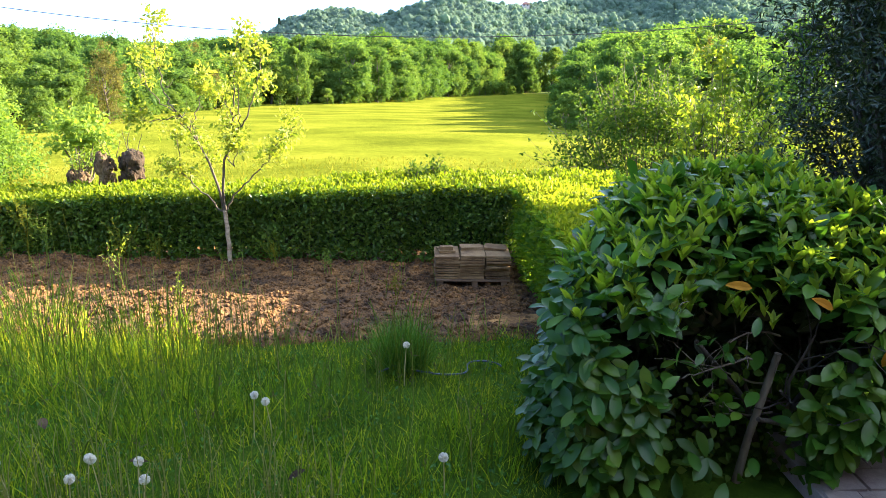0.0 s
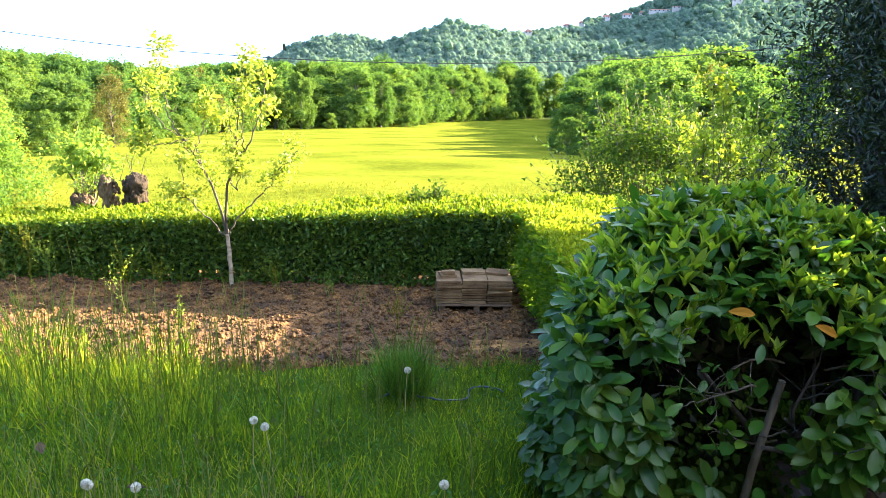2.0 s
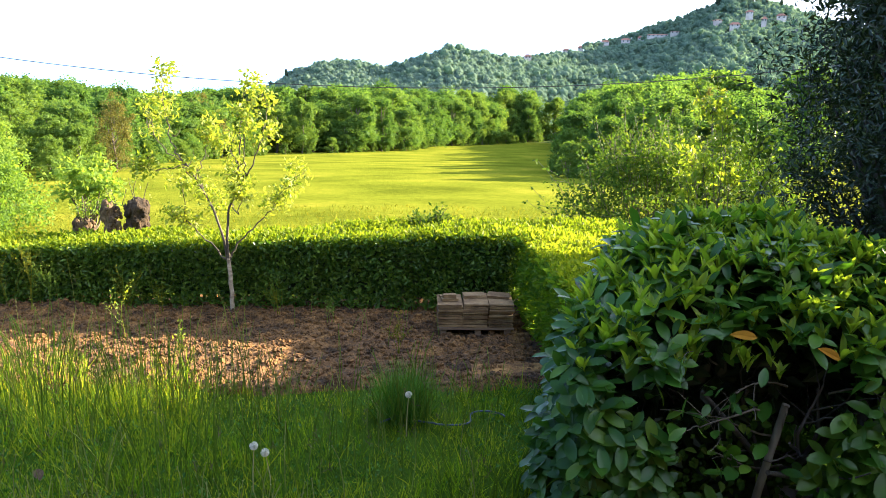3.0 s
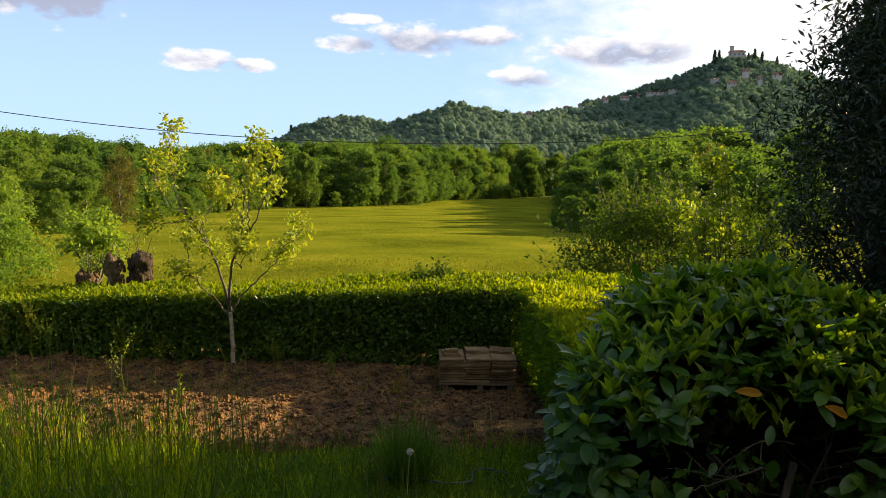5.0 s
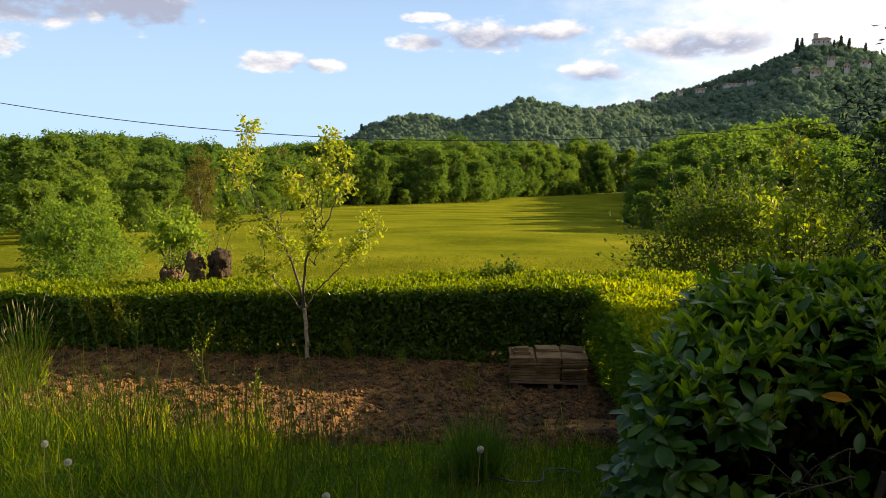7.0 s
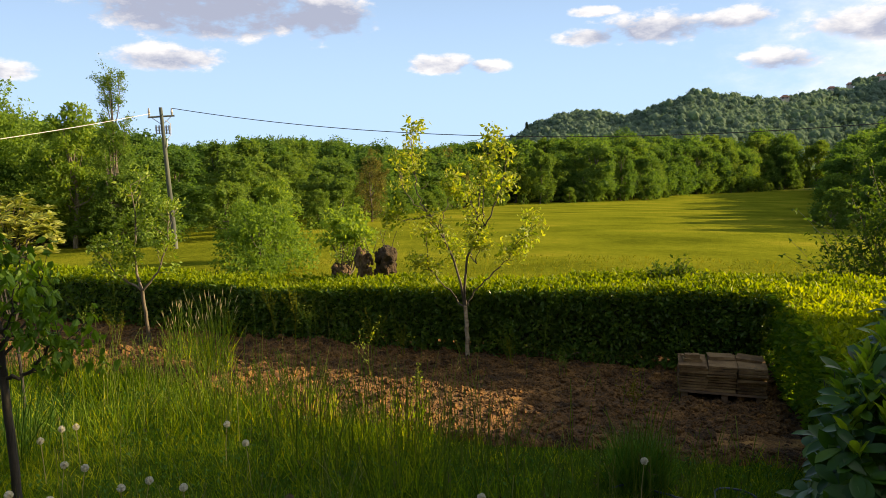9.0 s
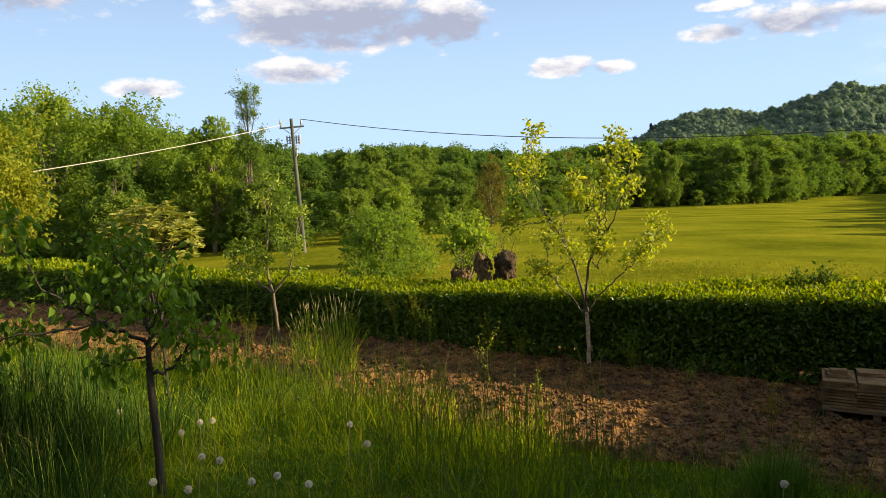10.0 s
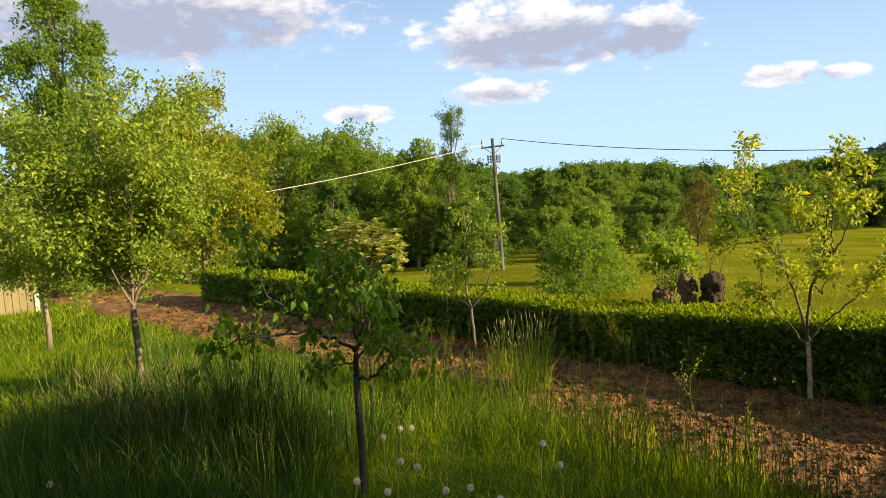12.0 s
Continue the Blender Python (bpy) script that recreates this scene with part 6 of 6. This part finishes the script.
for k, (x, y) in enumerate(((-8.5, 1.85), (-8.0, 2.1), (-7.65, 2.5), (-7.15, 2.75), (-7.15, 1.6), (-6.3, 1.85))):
    seed_grass("grass_tuft", (x, y), 26, 0.74 + 0.04 * (k % 3), 0.34, 760 + k, M_TALL_SHADED, M_HEAD, "grass with brown-violet feathery heads in the shade", 0.2, 0.2, 80)


def dandelion(x, y, h, seed):
    rng = np.random.default_rng(seed)
    t = thing("dandelion", (x, y, float(land(x, y))), label="dandelion clock on a bare stem in the grass", category="flower", group="dandelions in the lawn")
    g = Geo()
    lx, ly = rng.uniform(-0.05, 0.05, 2)
    tube(g, [(0, 0, -0.02), (lx * 0.3, ly * 0.3, h * 0.5), (lx, ly, h)], [0.004, 0.0035, 0.003], 4)
    part("stem", g, M_STRAW, t)
    g = Geo()
    n = 170
    o = unit(rng.normal(0, 1, (n, 3)))
    scatter(g, (np.array([(-0.015, 0, 0), (0.015, 0, 0), (0.11, 1, 0.05), (-0.11, 1, -0.05)]), np.array([(0, 1, 2), (0, 2, 3)])), np.tile([[lx, ly, h]], (n, 1)), o, rng.normal(0, 1, (n, 3)), 0.029)
    part("seed_head", g, M_CLOCK, t)


for k, (x, y) in enumerate(((-1.22, 3.32), (0.08, 2.57), (-1.95, 2.48), (-1.88, 2.5), (-1.64, 2.43), (-1.55, 2.27), (-2.37, 2.46), (-1.94, 2.27), (-0.23, 4.26), (-1.08, 3.28), (-3.66, 3.95), (-3.22, 3.67), (-4.87, 3.57), (-4.95, 3.48), (-4.33, 2.87), (-4.13, 2.86), (-3.96, 2.46), (-3.64, 2.74), (-3.54, 2.84), (-3.16, 2.81), (-4.27, 2.37), (-5.89, 3.32), (-7.75, 2.55), (-6.02, 0.74), (-4.85, 3.2))):
    dandelion(x, y, 0.36, 300 + k)


M_STEM = leaf_mat("pale_stem", [(0, (0.2, 0.27, 0.05)), (0.6, (0.34, 0.36, 0.10)), (1, (0.46, 0.36, 0.17))], (1.1, 1.0, 0.6), 0.6, 0.25, gloss=0.15)


def build_stems():
    """Bare dandelion stems whose seed has flown."""
    rng = np.random.default_rng(81)
    g = Geo()
    for _ in range(280):
        if rng.uniform() < 0.75:
            x, y = rng.uniform(-3.3, -0.5), 2.0 + 1.0 * rng.uniform(0, 1) ** 1.5
        else:
            x, y = rng.uniform(-6.5, 0.3), rng.uniform(2.0, 4.6)
        h = rng.uniform(0.3, 0.52)
        z = float(land(x, y))
        q = rng.normal(0, 0.045, 2)
        top = np.array([x + q[0], y + q[1], z + h])
        tube(g, [(x, y, z), (x + q[0] * 0.15, y + q[1] * 0.15, z + h * 0.4), (x + q[0] * 0.5, y + q[1] * 0.5, z + h * 0.8), top, top + np.array([q[0] * 0.06, q[1] * 0.06, 0.009])], [0.003, 0.0027, 0.0024, 0.0022, 0.0055], 4)
    single("bare_stems", g, M_STEM, "bare pale dandelion stems in the grass", "stems", "stuff")


build_stems()


def build_stalks():
    """Thin upright flowering stalks standing above the lawn, thickest along the edge of the bed."""
    rng = np.random.default_rng(83)
    g, h = Geo(), Geo()
    spots = [(-3.3, 4.75, 0.5), (-2.3, 4.8, 0.45), (-4.2, 4.9, 0.4), (-1.4, 4.6, 0.5), (-5.1, 4.9, 0.6), (-0.4, 3.4, 0.8), (-2.4, 3.2, 1.0), (-6.6, 2.9, 0.6), (-7.6, 2.2, 0.9), (-5.9, 2.2, 0.6), (-9.4, 3.2, 1.2), (-3.0, 7.2, 2.5), (0.2, 4.4, 0.4)]
    for k in range(1000):
        sx, sy, sp = spots[rng.integers(len(spots))]
        x, y = sx + rng.normal(0, sp), sy + rng.normal(0, sp * 0.45)
        if y > 7.9 or (x > 0.4 and y < 5):
            continue
        z = float(land(x, y)) - 0.02
        L = rng.uniform(0.35, 0.95) * (0.75 if x > -1.5 else 1.0)
        q = rng.normal(0, 0.08, 2)
        a = np.array([x, y, z])
        b = a + np.array([q[0], q[1], L])
        tube(g, [a, a + np.array([q[0] * 0.3, q[1] * 0.3, L * 0.55]), b], [0.0034, 0.003, 0.0016], 3)
        if k % 3 == 0:
            for j in range(9):
                u = j / 9
                p = b - np.array([q[0], q[1], L]) * 0.22 * (1 - u)
                o = rng.normal(0, 0.022 * (1.1 - u), 3)
                tube(h, [p, p + o * 0.6 + (0, 0, 0.012), p + o + (0, 0, 0.014)], [0.001, 0.003, 0.001], 3)
    single("flowering_stalks", g, M_STALK, "thin upright grass stalks above the lawn", "grass", "stuff")
    single("grass_flowers", h, M_HEAD, "fine loose flower heads of the long grass", "grass", "stuff")


build_stalks()


def fallen_leaf(x, y, turn, seed):
    g = Geo()
    v, f = fine_leaf(0.3, 6, 0.2, -0.35, 0.5)
    g.add(v * 0.11, f)
    t = thing("fallen_leaf", (x, y, float(land(x, y)) + 0.13), turn, "curled dry brown leaf lying in the grass", "leaf", "dry leaves in the lawn")
    part("blade", g, M_STUMP, t, smooth=True)


for k, (x, y, a) in enumerate(((-2.6, 3.25, 40), (-2.85, 3.15, 200), (-1.75, 2.85, 120), (-0.85, 2.65, 300), (-3.3, 2.5, 80), (-5.1, 1.9, 10))):
    fallen_leaf(x, y, a, k)


def build_weed(x, y, h, seed, mat, label, leaf=0.03, per=3, stems=3):
    rng = np.random.default_rng(seed)
    t = thing("weed", (x, y, float(land(x, y)) + 0.03), label=label, category="weed")
    w, tips = Geo(), []
    for _ in range(stems):
        grow(w, tips, (rng.uniform(-0.04, 0.04), rng.uniform(-0.04, 0.04), 0), (rng.normal(0, 0.12), rng.normal(0, 0.12), 1), h * rng.uniform(0.6, 1), 0.004, 1, rng, 0.5, 0.1, (3, 5), 0.08, 4)
    part("stem", w, mat, t)["kind"] = "stuff"
    g = Geo()
    dress(g, LEAF2, tips, per, leaf, rng, reach=0.02)
    part("leafage", g, mat, t)["kind"] = "stuff"


for k, (x, y, h) in enumerate(((-2.05, 7.75, 0.45), (-5.1, 7.6, 0.75), (-5.4, 7.65, 0.8), (-4.8, 7.5, 0.7), (-2.0, 7.6, 0.45), (-3.5, 7.6, 0.5), (-1.3, 7.3, 0.35), (-6.1, 7.5, 0.6), (-7.6, 6.9, 0.5), (-8.2, 7.0, 0.6), (-0.4, 6.2, 0.4), (-3.9, 7.5, 0.55))):
    build_weed(x, y, h, 400 + k, M_MEADOW if k % 3 else M_STALK, "thin wild stalk growing before the hedge", 0.022, 2)
build_weed(-3.45, 6.45, 0.6, 420, M_SPRING, "little self-sown sapling with yellow-green leaves", 0.036, 2, 1)
build_weed(-2.62, 5.95, 0.45, 421, M_SPRING, "little self-sown sapling with yellow-green leaves", 0.036, 2, 1)


def build_hose():
    g = Geo()
    u = np.linspace(0, 1, 60)
    x = -0.45 + 1.0 * u + 0.05 * np.sin(u * 21)
    y = 4.4 + 0.12 * np.sin(u * 9) + 0.1 * u
    tube(g, np.column_stack([x, y, land(x, y) + 0.06 + 0.02 * np.sin(u * 16)]), 0.008, 7)
    single("garden_hose", g, M_HOSE, "thin blue-grey garden hose lying in the grass", "hose", smooth=True)


build_hose()


def build_slab():
    rng = np.random.default_rng(12)
    t = thing("stone_slab", (0.78, 5.72, 0.11), 6, "flat earthy stone slab lying at the edge of the bed", "slab")
    g = Geo()
    box_geo(g, -0.42, 0.40, -0.16, 0.15, -0.06, 0.045, rng, 0.015)
    part("slab_body", g, M_SOIL, t)


build_slab()


def build_clump():
    """Wild growth standing out of the hedge's back."""
    dense_bush("bush", (-0.15, 9.0, 0.0), 91, 1.13, 0.85, 0.5, 26, 80, 0.06, M_SHRUB, M_BARK, "dark tuft of ivy rising behind the hedge")


build_clump()


def build_rosette_shrub():
    rng = np.random.default_rng(95)
    t = thing("shrub", (-6.54, 4.46, 0.14), label="thin shrub with a sunlit head of yellow-green leaf rosettes", category="shrub")
    w, g = Geo(), Geo()
    n, ends = 170, []
    for i in range(n):
        a, q = i * 2.4 + rng.uniform(-0.2, 0.2), 0.52 * math.sqrt((i + 0.5) / n)
        e = np.array([q * math.cos(a), q * math.sin(a), 2.32 - 1.0 * q * q - 0.42 * rng.uniform(0, 1) ** 1.6 + rng.uniform(-0.05, 0.05)])
        k0 = np.array([0.12 * math.cos(i % 5 * 1.257), 0.12 * math.sin(i % 5 * 1.257), 1.62])
        if i % 3 == 0:
            tube(w, [k0, k0 * 0.45 + e * 0.55 - np.array([0, 0, 0.05]), e], [0.006, 0.004, 0.003], 5)
        ends.append(e)
    for k in range(5):
        tube(w, [(0, 0, 0.95), (0.08 * math.cos(k * 1.257), 0.08 * math.sin(k * 1.257), 1.2), (0.12 * math.cos(k * 1.257), 0.12 * math.sin(k * 1.257), 1.64)], [0.012, 0.01, 0.008], 5)
    tube(w, [(0.02, 0, -0.1), (0, 0.02, 0.5), (0, 0, 0.97)], [0.016, 0.015, 0.014], 7)
    for e in ends:
        k = 14
        a = np.arange(k) * 2.4 + rng.uniform(0, 6)
        rad = np.column_stack([np.cos(a), np.sin(a), 0 * a])
        up = unit(np.array([e[0] * 0.5, e[1] * 0.5, 1.0]) + rng.normal(0, 0.2, 3))
        lift = rng.uniform(0.1, 1.0, (k, 1))
        scatter(g, LAUREL, np.tile(e, (k, 1)) - up * 0.03 * rng.uniform(0, 1, (k, 1)), rad + up * lift, up - rad * 0.5, 0.088 * rng.uniform(0.7, 1.2, k))
    part("branching", w, M_BARK_DARK, t)
    part("foliage", g, M_ROSETTE, t)


build_rosette_shrub()

# ---- shed at the garden's end ----


def build_shed():
    rng = np.random.default_rng(33)
    t = thing("shed", (-20.1, 2.6, 0.15), label="pale board shed at the end of the garden", category="shed")
    for i in range(24):
        g = Geo()
        y0 = -1.9 + i * 0.165
        box_geo(g, 0.0 + (i % 2) * 0.012, 0.03 + (i % 2) * 0.012, y0, y0 + 0.155, -0.1, 1.75, rng, 0.003)
        part("board", g, M_FENCE, t)
    g = Geo()
    box_geo(g, -0.02, 0.09, 2.06, 2.16, -0.1, 1.85)
    part("corner_post", g, M_STUCCO, t, "white corner post")
    g = Geo()
    box_geo(g, -2.2, 0.25, -2.1, 2.3, 1.88, 1.96)
    part("roof", g, M_BRICKRED, t)
    g = Geo()
    box_geo(g, -2.0, -0.01, -1.9, 2.04, -0.1, 1.76)
    part("wall", g, M_FENCE, t)


build_shed()

# ---- far buildings on the hill ----


def far_house(az_deg, elev, dist, w, d, h, label, roof=1.6, storeys=2, tower=False):
    """A building seen high on the hill, set at its bearing, with storeys of windows."""
    x, y, z = house_place(az_deg, elev, dist)
    t = thing("house", (x, y, z), -az_deg, label, "house")
    foot = -3.0
    g = Geo()
    box_geo(g, -w / 2, w / 2, -d / 2, d / 2, foot, h)
    part("wall", g, M_STUCCO, t)
    g = Geo()
    e = 0.5
    v = [(-w / 2 - e, -d / 2 - e, h), (w / 2 + e, -d / 2 - e, h), (w / 2 + e, d / 2 + e, h), (-w / 2 - e, d / 2 + e, h), (-w / 2 + d * 0.3, 0, h + roof), (w / 2 - d * 0.3, 0, h + roof)]
    g.add(v, [(0, 1, 5, 4), (2, 3, 4, 5)])
    g.add(v, [(1, 2, 5), (3, 0, 4)])
    part("roof", g, M_BRICKRED, t)
    n = max(2, int(w / 3))
    for s in range(storeys):
        for i in range(n):
            g = Geo()
            cx, cz = -w / 2 + (i + 0.5) * w / n, 1.0 + s * (h - 0.8) / storeys
            box_geo(g, cx - 0.4, cx + 0.4, -d / 2 - 0.06, -d / 2 + 0.1, cz, cz + min(1.3, h / storeys * 0.45))
            part("window", g, M_GLASS_FAR, t)
    if tower:
        g = Geo()
        box_geo(g, -w / 2 + 0.6, -w / 2 + 3.6, -1.5, 1.5, h - 0.5, h + 4.4)
        part("tower", g, M_STUCCO, t)
        g = Geo()
        v = [(-w / 2 + 0.3, -1.8, h + 4.4), (-w / 2 + 3.9, -1.8, h + 4.4), (-w / 2 + 3.9, 1.8, h + 4.4), (-w / 2 + 0.3, 1.8, h + 4.4), (-w / 2 + 2.1, 0, h + 5.2)]
        g.add(v, [(0, 1, 4), (1, 2, 4), (2, 3, 4), (3, 0, 4)])
        part("tower_roof", g, M_BRICKRED, t)


for spec in HOUSES:
    far_house(*spec)



def cypress(az_deg, elev_top, dist, h, seed):
    a = math.radians(az_deg)
    x, y = dist * math.sin(a), dist * math.cos(a) - 1
    z = EYE_Z + dist * math.tan(math.radians(elev_top)) - h
    rng = np.random.default_rng(seed)
    t = thing("cypress", (x, y, z), label="dark narrow cypress on the ridge", category="tree", group="cypresses on the ridge")
    g, w = Geo(), Geo()
    n = 420
    u = rng.uniform(0, 1, n)
    rad = h * 0.11 * np.sin(np.pi * (0.1 + 0.88 * u) ** 0.7) + 0.1
    b = rng.uniform(0, 6.283, n)
    o = np.column_stack([np.cos(b), np.sin(b), 0.5 + 0 * b])
    scatter(g, CLUMP, np.column_stack([rad * np.cos(b), rad * np.sin(b), u * h]), rng.normal(0, 0.4, (n, 3)) + np.array([0, 0, 1]), o, h * 0.09)
    tube(w, [(0, 0, -3), (0, 0, h * 0.9)], [0.3, 0.05], 6)
    part("trunk", w, M_BARK_DARK, t)
    part("crown", g, M_DARK, t)


for k, (a, e, d, h) in enumerate(((-11.9, 1.65, 425, 9), (-11.0, 1.75, 425, 9.5), (20.4, 7.45, 605, 12), (20.7, 7.45, 605, 10), (23.1, 7.45, 600, 11), (22.7, 7.2, 602, 9), (23.6, 7.25, 598, 10), (24.6, 6.9, 598, 9), (19.0, 6.3, 600, 9), (18.4, 6.0, 600, 8))):
    cypress(a, e, d, h, 500 + k)
